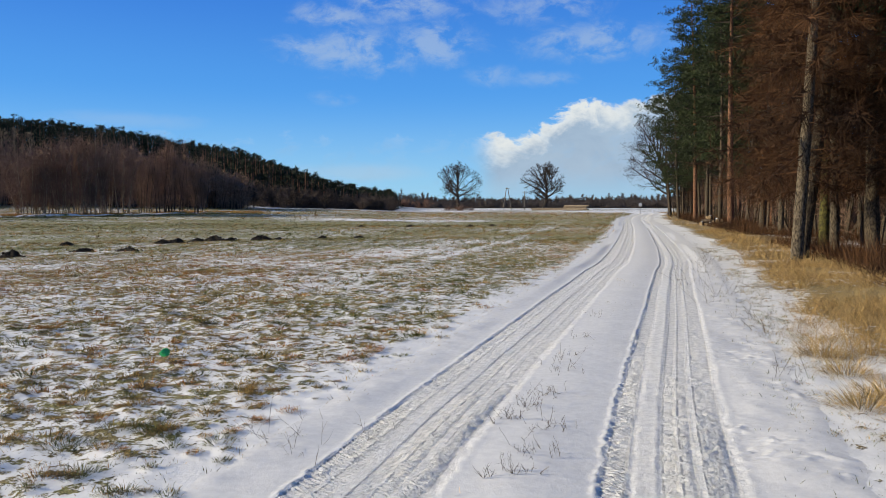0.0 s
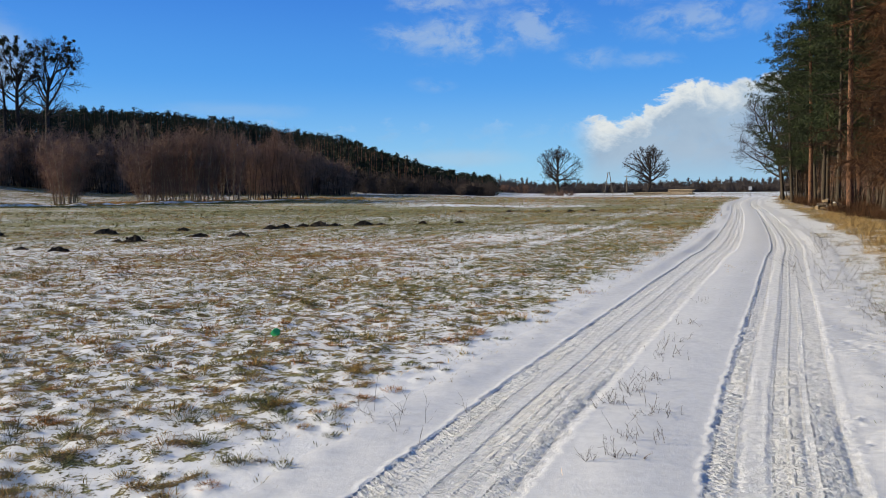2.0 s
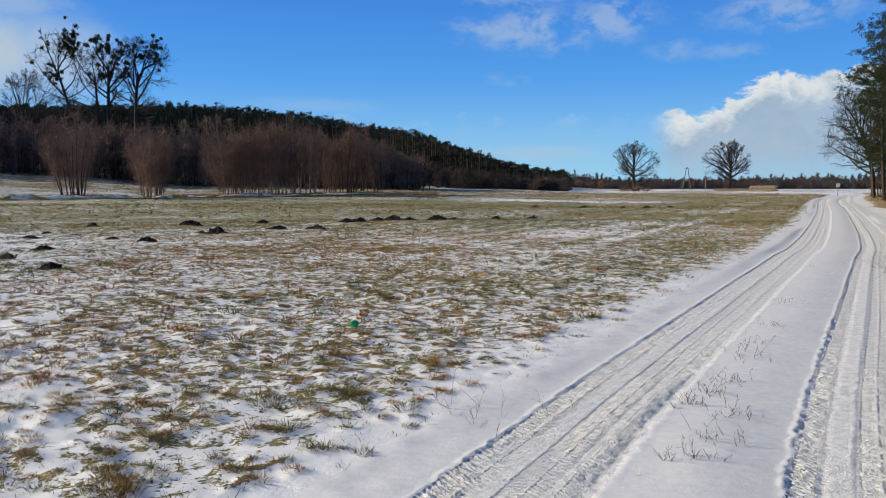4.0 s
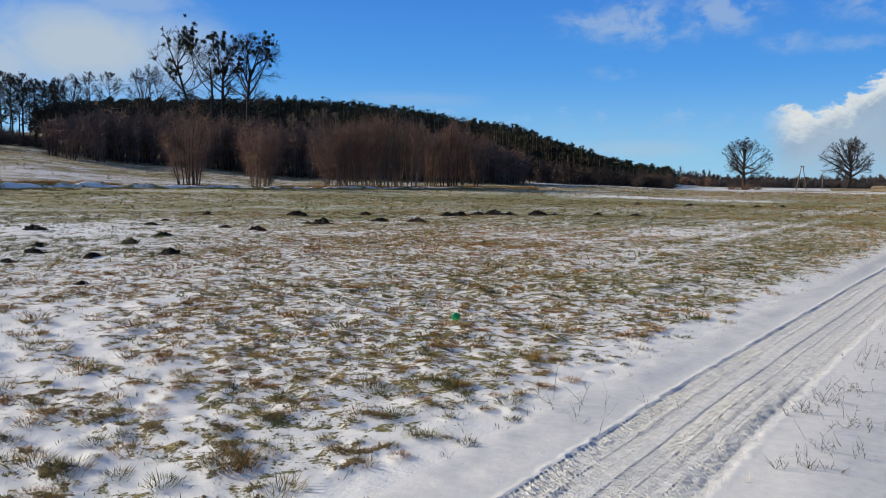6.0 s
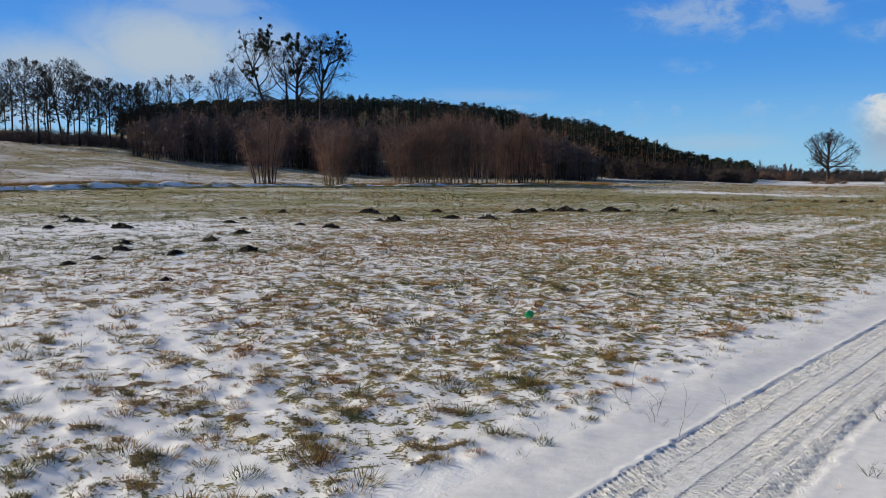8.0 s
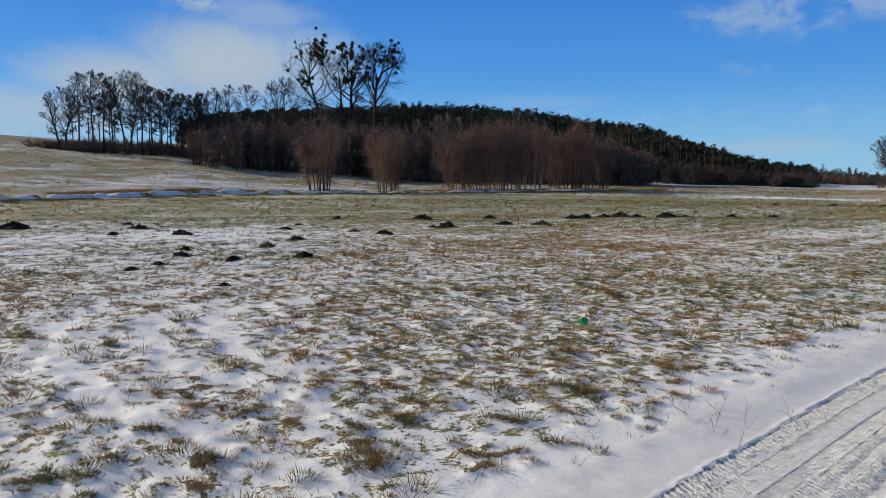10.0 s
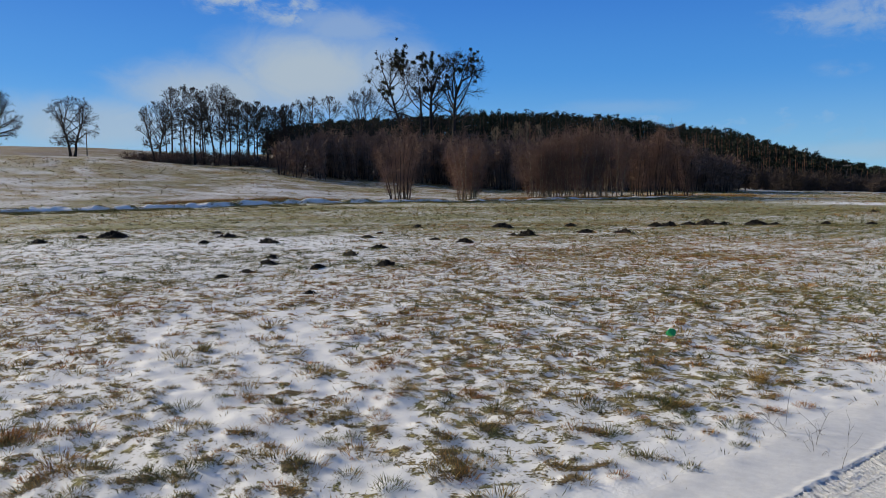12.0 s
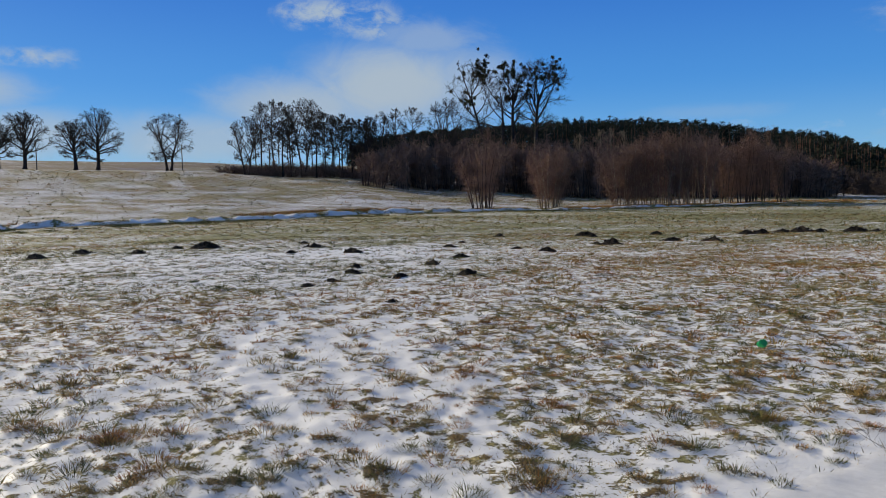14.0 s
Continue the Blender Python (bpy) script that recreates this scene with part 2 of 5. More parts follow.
M_BARK = m_plain("conifer_bark", (0.028, 0.021, 0.015), (0.105, 0.082, 0.058), 24.0, 0.9, 0.07, 0.25, (1.0, 1.0, 0.45))
# conifer bark again in a lighter tone, sunlight on the edge trunk put into colour
M_LARCH_BARK_LIT = m_plain("larch_bark_lit", (0.035, 0.027, 0.019), (0.15, 0.12, 0.085), 22.0, 0.9, 0.07, 0.25, (1.0, 1.0, 0.45))
M_PINE_BARK = m_plain("pine_bark", (0.05, 0.026, 0.017), (0.21, 0.105, 0.062), 14.0, 0.9, 0.05, 0.2, (1.0, 1.0, 0.35))
M_MOSS = m_plain("mossy_bark", (0.03, 0.028, 0.012), (0.085, 0.078, 0.022), 9.0, 0.95, 0.05, 0.2)
M_NEEDLE = m_plain("pine_needles", (0.012, 0.021, 0.008), (0.034, 0.046, 0.015), 0.8, 0.7, 0.0, 0.5)
M_LARCH = m_plain("larch_twigs", (0.026, 0.0115, 0.005), (0.095, 0.042, 0.016), 0.35, 0.85, 0.0, 0.5)
M_THICKET = m_plain("thicket_twigs", (0.15, 0.09, 0.066), (0.24, 0.148, 0.108), 0.4, 0.85, 0.0, 0.4)
M_HEDGE = m_plain("hedge_twigs", (0.06, 0.043, 0.035), (0.10, 0.073, 0.06), 0.4, 0.85, 0.0, 0.4)
M_FAR_WOOD = m_plain("far_wood_twigs", (0.075, 0.06, 0.056), (0.115, 0.093, 0.085), 0.06, 0.85, 0.0, 0.4)
M_STRIPPED = m_plain("stripped_timber", (0.2, 0.15, 0.1), (0.42, 0.33, 0.22), 4.0, 0.8, 0.0, 0.3)
M_MISTLETOE = m_plain("mistletoe", (0.022, 0.022, 0.010), (0.05, 0.046, 0.018), 0.8, 0.8, 0.0, 0.5)
M_FAR_PINE = m_plain("far_pine", (0.006, 0.012, 0.006), (0.016, 0.024, 0.010), 0.3, 0.8, 0.0, 0.5)
M_WOOD = m_plain("weathered_wood", (0.12, 0.1, 0.08), (0.26, 0.22, 0.18), 12.0, 0.85, 0.01, 0.2, (1, 1, 0.1))


# ---- meshes from arrays ----
class Geo:
    """Gathers triangles; every vertex may carry named numbers."""

    def __init__(self):
        self.v, self.f, self.n, self.tags = [], [], 0, {}

    def add(self, verts, tris, **tags):
        verts = np.asarray(verts, float).reshape(-1, 3)
        self.v.append(verts)
        self.f.append(np.asarray(tris, np.int64).reshape(-1, 3) + self.n)
        self.n += len(verts)
        for key, val in tags.items():
            self.tags.setdefault(key, []).append(np.broadcast_to(np.asarray(val, float), (len(verts),)))

    def tube(self, pts, radii, sides=5, closed=True):
        """A tapered round limb along the points."""
        pts, radii = np.asarray(pts, float), np.asarray(radii, float)
        t = np.gradient(pts, axis=0)
        t /= np.linalg.norm(t, axis=1, keepdims=True) + 1e-9
        ref = np.array((0.31, 0.95, 0.05)) if abs(t[0] @ (0.31, 0.95, 0.05)) < 0.9 else np.array((1.0, 0.0, 0.0))
        a = np.cross(t, ref)
        a /= np.linalg.norm(a, axis=1, keepdims=True) + 1e-9
        b = np.cross(t, a)
        th = np.arange(sides) * 2 * np.pi / sides
        ring = a[:, None] * np.cos(th)[None, :, None] + b[:, None] * np.sin(th)[None, :, None]
        verts = (pts[:, None] + ring * radii[:, None, None]).reshape(-1, 3)
        i = np.arange(len(pts) - 1)[:, None] * sides
        j = np.arange(sides)[None]
        p, q = (i + j).ravel(), (i + (j + 1) % sides).ravel()
        tris = np.concatenate([np.stack([p, q, q + sides], 1), np.stack([p, q + sides, p + sides], 1)])
        if closed:
            end = (len(pts) - 1) * sides
            caps = [[end, end + n, end + n + 1] for n in range(1, sides - 1)] + [[0, n + 1, n] for n in range(1, sides - 1)]
            tris = np.concatenate([tris, np.array(caps)])
        self.add(verts, tris)

    def spikes(self, base, tip, width, rng, **tags):
        """Thin tapering twigs or blades, one triangle each."""
        base, tip = np.asarray(base, float), np.asarray(tip, float)
        side = np.cross(tip - base, rng.normal(size=base.shape))
        side /= np.linalg.norm(side, axis=1, keepdims=True) + 1e-9
        side *= np.broadcast_to(np.asarray(width, float), (len(base),))[:, None] * 0.5
        verts = np.stack([base - side, base + side, tip], 1).reshape(-1, 3)
        self.add(verts, np.arange(len(base) * 3).reshape(-1, 3), **{key: np.repeat(np.broadcast_to(np.asarray(val, float), (len(base),)), 3) for key, val in tags.items()})

    def mesh(self, name, mat, smooth=False):
        me = bpy.data.meshes.new(name)
        v = np.concatenate(self.v) if self.v else np.zeros((0, 3))
        f = np.concatenate(self.f) if self.f else np.zeros((0, 3), np.int64)
        me.vertices.add(len(v))
        me.vertices.foreach_set("co", v.astype(np.float32).ravel())
        me.loops.add(len(f) * 3)
        me.loops.foreach_set("vertex_index", f.astype(np.int32).ravel())
        me.polygons.add(len(f))
        me.polygons.foreach_set("loop_start", np.arange(0, len(f) * 3, 3, dtype=np.int32))
        me.polygons.foreach_set("use_smooth", np.full(len(f), smooth))
        for key, parts in self.tags.items():
            me.attributes.new(key, "FLOAT", "POINT").data.foreach_set("value", np.concatenate(parts).astype(np.float32))
        me.materials.append(mat)
        me.update(calc_edges=True)
        me.validate()
        return me

    def part(self, name, mat, parent=None, label="", smooth=False):
        ob = new(name, self.mesh(name, mat, smooth))
        ob.parent = parent
        if label:
            tagged(ob, label)
        return ob


def grid_tris(rows, cols):
    i = np.arange(rows - 1)[:, None] * cols + np.arange(cols - 1)[None]
    i = i.ravel()
    return np.concatenate([np.stack([i, i + 1, i + cols + 1], 1), np.stack([i, i + cols + 1, i + cols], 1)])


def vnoise(x, y, size, seed=0):
    """Smooth value noise, 0 to 1, with lumps of about that size in metres."""
    x, y = np.asarray(x, float) / size, np.asarray(y, float) / size
    xi, yi = np.floor(x), np.floor(y)
    fx, fy = x - xi, y - yi
    fx, fy = fx * fx * (3 - 2 * fx), fy * fy * (3 - 2 * fy)

    def at(i, j):
        h = np.sin(i * 127.1 + j * 311.7 + seed * 74.7) * 43758.5453
        return h - np.floor(h)

    top = at(xi, yi) * (1 - fx) + at(xi + 1, yi) * fx
    low = at(xi, yi + 1) * (1 - fx) + at(xi + 1, yi + 1) * fx
    return top * (1 - fy) + low * fy


def step(x, lo, hi):
    t = np.clip((np.asarray(x, float) - lo) / (hi - lo), 0, 1)
    return t * t * (3 - 2 * t)


# ---- the road's line ----
ROAD = np.array([(-6.5, -22), (-3.2, -9), (-0.75, 0), (0.38, 4.17), (1.1, 6.7), (2.5, 11.3), (4.5, 18), (6.3, 24), (10.4, 40), (14.8, 58),
                 (20.5, 82), (27, 106), (32.5, 124), (36, 138), (35, 150), (28, 160), (14, 167), (-10, 171), (-40, 172)], float)


def smooth_line(pts, steps):
    """A smooth curve through the points."""
    p = np.vstack([2 * pts[0] - pts[1], pts, 2 * pts[-1] - pts[-2]])
    out = []
    for i in range(1, len(p) - 2):
        t = np.linspace(0, 1, steps, endpoint=False)[:, None]
        a, b, c, d = p[i - 1], p[i], p[i + 1], p[i + 2]
        out.append(0.5 * (2 * b + (c - a) * t + (2 * a - 5 * b + 4 * c - d) * t ** 2 + (3 * b - a - 3 * c + d) * t ** 3))
    return np.vstack(out + [pts[-1:]])


LINE = smooth_line(ROAD, 14)
LINE_S = np.concatenate([[0], np.cumsum(np.linalg.norm(np.diff(LINE, axis=0), axis=1))])


SEG, SEG_D = LINE[:-1], np.diff(LINE, axis=0)
SEG_N = np.hypot(SEG_D[:, 0], SEG_D[:, 1])
SEG_D = SEG_D / SEG_N[:, None]


def off_road(x, y):
    """Signed offset from the road's line (right: plus) and the run along it."""
    q = np.stack([np.ravel(x), np.ravel(y)], 1).astype(float)
    off, run = np.zeros(len(q)), np.zeros(len(q))
    for i in range(0, len(q), 4096):
        p = q[i:i + 4096]
        # the nearest point of the line first, then the stretches on either side of it
        near = np.argmin(np.add.outer((p ** 2).sum(1), (LINE ** 2).sum(1)) - 2 * p @ LINE.T, axis=1)
        best = np.full(len(p), 1e9)
        for j in (near - 1, near):
            j = np.clip(j, 0, len(SEG) - 1)
            w = p - SEG[j]
            t = np.clip((w * SEG_D[j]).sum(1), 0, SEG_N[j])
            e = w - t[:, None] * SEG_D[j]
            dist = np.hypot(e[:, 0], e[:, 1])
            side = np.sign(w[:, 0] * SEG_D[j, 1] - w[:, 1] * SEG_D[j, 0])
            m = dist < best
            best[m] = dist[m]
            off[i:i + 4096][m] = (dist * side)[m]
            run[i:i + 4096][m] = (LINE_S[j] + t)[m]
    return off.reshape(np.shape(x)), run.reshape(np.shape(x))


# ---- the lie of the land ----
AZ = np.array([-180, -110, -60, -15, 0, 10, 20, 30, 40, 50, 60, 75, 110, 180.0])
RAD = np.array([0, 40, 70, 95, 150, 220, 330, 600, 5000.0])
LAND = np.array([
    [0, 0, 0, 0, 0, 0, 0, 0, 0], [0, 0, 0, 0, 0, 0, 0, 0, 0], [0, 0, 0, 0, 0, 0, 0, 0, 0],
    [0, 0, .1, .2, .5, .7, .8, 1, 1], [0, 0, .1, .3, .6, .6, 1, 1.3, 1], [0, 0, .2, .6, 1.3, 1.8, 5.5, 7, 1],
    [0, 0, .4, .8, 2.0, 5.5, 17, 18, 1], [0, 0, .5, .85, 2.5, 9, 23.5, 24, 1], [0, 0, .6, 1.1, 4.8, 10, 22.5, 23, 1],
    [0, 0, .6, 1.9, 6.9, 11, 18, 18, 6], [0, 0, .6, 2.4, 8.4, 12, 20.5, 20.5, 20], [0, 0, .6, 2.6, 9, 12.2, 21, 21, 20],
    [0, 0, .6, 2.6, 9, 12, 20, 20, 20], [0, 0, 0, 0, 0, 0, 0, 0, 0]], float)


def bearing(x, y):
    return np.degrees(np.arctan2(-np.asarray(x, float), np.asarray(y, float)))


def ditch_r(az):
    return np.interp(az, (5, 15, 25, 32, 38, 45, 52, 60, 75, 90, 120), (122, 106, 93, 86, 81, 76, 72, 67, 62, 60, 70))


def land(x, y, fine=True, calm=1.0):
    x, y = np.asarray(x, float), np.asarray(y, float)
    az, r = bearing(x, y), np.hypot(x, y)
    i = np.clip(np.searchsorted(AZ, az) - 1, 0, len(AZ) - 2)
    j = np.clip(np.searchsorted(RAD, r) - 1, 0, len(RAD) - 2)
    a = (az - AZ[i]) / (AZ[i + 1] - AZ[i])
    a = a * a * (3 - 2 * a)
    b = np.clip((r - RAD[j]) / (RAD[j + 1] - RAD[j]), 0, 1)
    z = (LAND[i, j] * (1 - a) + LAND[i + 1, j] * a) * (1 - b) + (LAND[i, j + 1] * (1 - a) + LAND[i + 1, j + 1] * a) * b
    d = r - ditch_r(az) + (vnoise(x, y, 3.0, 4) - 0.5) * 1.2
    here = step(az, 8, 22) * (1 - step(az, 105, 118))
    rough = 0.3 * vnoise(x, y, 2.6, 9) + 0.35 * vnoise(x, y, 1.0, 10) + 0.35 * vnoise(x, y, 0.6, 15)
    bank = step(d, -2.4, -1.5) * (1 - step(d, -0.7, 0.5)) * (-0.62 + 0.5 * rough) + step(d, -0.6, 0.3) * (1 - step(d, 0.6, 3.0)) * (-0.18 + 0.9 * rough ** 1.3)
    z = z + bank * here * (0.55 + 0.45 * step(az, 20, 45))
    if fine:
        z = z + (vnoise(x, y, 7.0, 1) - 0.5) * 0.10 * step(r, 4, 25)
        z = z + calm * ((vnoise(x, y, 1.1, 2) - 0.5) * 0.03 + (vnoise(x, y, 0.34, 3) - 0.5) * 0.042 + (vnoise(x + 0.4 * y, y - 0.3 * x, 0.14, 6) - 0.5) * 0.034)
    return z


# snowy wheel marks that curve across the meadow
ARCS = [np.array(a, float) for a in (
    [(-2.6, 3.0), (-3.98, 3.22), (-5.0, 3.5), (-5.61, 3.79), (-6.6, 4.2), (-7.5, 4.8), (-8.4, 5.6), (-9.1, 6.8), (-9.3, 8.0)],
    [(-3.3, 4.0), (-4.7, 4.35), (-5.7, 4.7), (-6.6, 5.2), (-7.2, 5.8), (-7.7, 6.7), (-7.9, 7.6)],
    [(-4.3, 4.9), (-5.5, 5.3), (-6.34, 5.9), (-6.9, 6.5), (-7.2, 7.1), (-7.0, 7.8), (-6.9, 8.4)])]


def arc_gap(x, y):
    best = np.full(np.shape(x), 9.0)
    for arc in ARCS:
        p = smooth_line(arc, 5)
        for q in p:
            best = np.minimum(best, np.hypot(x - q[0], y - q[1]))
    return best


def cover(x, y, off):
    """How much grass shows through the snow (0 to 1), and how straw-coloured it is."""
    az, r = bearing(x, y), np.hypot(x, y)
    d = np.interp(r, (0, 4, 7, 11, 16, 24, 30, 40, 60, 75, 120), (.52, .54, .56, .56, .54, .52, .53, .60, .64, .64, .62))
    left = step(az, 30, 48)
    d = d - 0.13 * left * step(r, 13, 17) * (1 - step(r, 25, 33))
    d = d + (vnoise(x, y, 9.0, 21) - 0.5) * 0.12 + (vnoise(x, y, 2.1, 22) - 0.5) * (0.10 + 0.1 * step(r, 9, 16))
    side = step(off, -9, -2.5) * step(r, 10, 18) * (1 - step(r, 60, 120))
    d = d + 0.03 * side
    far_side = step(r - ditch_r(az), 1, 4) * step(az, 12, 18)
    d = d * (1 - far_side) + far_side * (0.5 + (vnoise(x, y, 14.0, 23) - 0.5) * 0.2 + (vnoise(x, y, 2.4, 24) - 0.5) * 0.32 + 0.08 * step(r, 100, 150))
    rows = np.sin((off + 1.1 * (vnoise(x, y, 9, 7) - 0.5)) * 6.2832 / 1.25) * step(-off, 3, 5) * (1 - step(-off, 26, 40))
    d = d - 0.05 * rows * step(r, 14, 24) * (1 - step(r, 70, 100))
    d = d - (0.02 + 0.24 * vnoise(x, y, 18.0, 26)) * step(r, 118, 150) * (1 - step(az, 12, 16))
    streak = np.exp(-(((off + 6.2 + (vnoise(x, y, 4, 5) - .5)) / 0.45) ** 2)) + np.exp(-(((off + 8.0 + (vnoise(x, y, 4, 6) - .5)) / 0.45) ** 2))
    d = d - 0.10 * streak * step(r, 12, 20) * (1 - step(r, 70, 90))
    d = d - 0.35 * np.exp(-((x + 6) / 10) ** 2 - ((y - 80) / 4.5) ** 2)
    bank = np.abs(r - ditch_r(az) - 0.1) / 1.5
    d = d * (1 - 0.85 * np.exp(-bank ** 2) * step(az, 14, 26) * step(0.4 * vnoise(x, y, 1.7, 25) + 0.6 * vnoise(x, y, 0.75, 27), 0.36, 0.52))
    d = d - 0.6 * np.exp(-(arc_gap(x, y) / 0.13) ** 2)
    d = d * step(np.abs(off), 1.5, 2.45)
    w = 0.54 - 0.10 * side - 0.22 * step(r, 24, 34) * (1 - step(r, 70, 90)) * (1 - side) + (vnoise(x, y, 5.0, 31) - 0.5) * 0.5 - 0.05 * far_side
    w = w - 0.42 * left * step(r, 13, 17) * (1 - step(r, 27, 36)) - 0.06
    w = w + 0.3 * np.exp(-(((x + 1.9) / 1.8) ** 2 + ((y - 8.8) / 1.6) ** 2))
    return np.clip(d, 0, 1), np.clip(w, 0, 1)


# ---- grass tufts of the meadow: laid out first, so that the snow can melt back round them ----
rng = np.random.default_rng(7)
tufts = []
for r0, r1, cell in ((1.6, 7, 0.165), (7, 12, 0.165), (12, 22, 0.165), (22, 40, 0.22), (40, 66, 0.36), (62, 150, 0.75)):
    n = int(math.radians(112) / 2 * (r1 ** 2 - r0 ** 2) / cell ** 2)
    rr = np.sqrt(rng.uniform(r0 ** 2, r1 ** 2, n))
    aa = np.radians(rng.uniform(-33, 79, n))
    x, y = -rr * np.sin(aa), rr * np.cos(aa)
    off, run = off_road(x, y)
    d, w = cover(x, y, off)
    lump = 0.55 * vnoise(x + y * 0.3, y - x * 0.2, 0.33, 11) + 0.45 * vnoise(x - y * 0.4, y + x * 0.5, 0.15, 12)
    w = np.clip(w + 0.04 + 1.0 * (vnoise(x, y, 0.3, 13) - 0.5) + rng.normal(0, 0.2, n), 0, 1)
    loose, tight = 0.35 + 1.3 * (1 - lump), 0.5 + 1.2 * vnoise(x, y, 0.33, 14)
    near_by = 1 - step(rr, 7, 13)
    keep = (rng.uniform(0, 1, n) < 1.85 * (d - 0.1) * (loose + (tight - loose) * near_by)) & (off < -1.6)
    size = np.clip(rng.gamma(4.0, 0.17, n), 0.25, 1.7) * np.interp(rr, (0, 5, 8, 20, 66, 150), (1.15, 1.15, 1.15, 1.15, 1.5, 2.6))
    tufts.append(np.stack([x, y, size, w, rr], 1)[keep])
tufts = np.vstack(tufts)
BIG = np.array([  # tussocks that stand out: place, size, how withered
    (-4.28, 2.26, 1.5, .15), (-3.82, 2.62, 1.6, .1), (-4.37, 1.84, 1.4, .3), (-5.0, 1.55, 1.3, .3), (-3.98, 3.12, 1.3, .35), (-3.87, 3.74, 1.4, .4), (-3.4, 3.66, 1.1, .7), (-4.54, 3.85, 1.1, .75),
    (-3.12, 4.34, 1.3, .6), (-3.13, 5.13, 1.2, .5), (-1.9, 3.9, 1.1, .4), (-1.92, 5.32, 1.3, .75), (-4.17, 4.47, 1.3, .2), (-5.69, 4.71, 1.2, .35), (-6.1, 3.43, 1.3, .5), (-1.48, 4.12, 1.3, .15),
    (-2.54, 5.7, 1.1, .4), (-1.62, 6.49, 1.2, .7), (-0.79, 7.67, 1.1, .3), (-1.58, 4.84, 1.0, .7), (-1.41, 6.02, 0.9, .6), (-2.16, 3.73, 1.1, .6)], float)
tufts = np.vstack([tufts, np.column_stack([BIG, np.hypot(BIG[:, 0], BIG[:, 1])]) * (1, 1, 0.72, 1, 1)])

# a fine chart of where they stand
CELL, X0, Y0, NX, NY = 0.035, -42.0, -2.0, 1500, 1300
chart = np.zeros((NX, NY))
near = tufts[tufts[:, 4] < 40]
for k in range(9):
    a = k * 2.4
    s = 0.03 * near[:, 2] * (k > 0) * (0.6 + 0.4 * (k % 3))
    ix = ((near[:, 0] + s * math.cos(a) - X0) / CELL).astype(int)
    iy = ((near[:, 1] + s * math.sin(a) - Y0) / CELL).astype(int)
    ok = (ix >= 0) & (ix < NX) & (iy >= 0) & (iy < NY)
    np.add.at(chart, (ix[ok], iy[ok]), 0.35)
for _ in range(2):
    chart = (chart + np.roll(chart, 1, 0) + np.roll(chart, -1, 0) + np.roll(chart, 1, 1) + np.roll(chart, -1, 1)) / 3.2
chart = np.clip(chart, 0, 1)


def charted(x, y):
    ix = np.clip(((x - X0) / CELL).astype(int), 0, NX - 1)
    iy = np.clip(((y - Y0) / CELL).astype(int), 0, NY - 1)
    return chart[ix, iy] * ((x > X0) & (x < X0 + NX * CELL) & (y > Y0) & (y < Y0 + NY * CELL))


def forest(off, run):
    """1 under the trees on the right of the road, 0 outside."""
    return step(off, 4.7, 6.3) * step(run, -5, 8) * (1 - step(run, 168, 176))


def surface(x, y):
    off, run = off_road(x, y)
    z = land(x, y, True, 0.3 + 0.7 * step(np.abs(off), 2.1, 3.4))
    under = 1 - step(np.abs(off), 1.45, 1.65)
    z = z - 0.12 * under + 0.10 * step(off, 2.3, 4.5) * (1 - step(run, 160, 180))
    return z + 0.02 * charted(x, y)


def ground_z(x, y):
    return float(surface(np.array([float(x)]), np.array([float(y)]))[0])


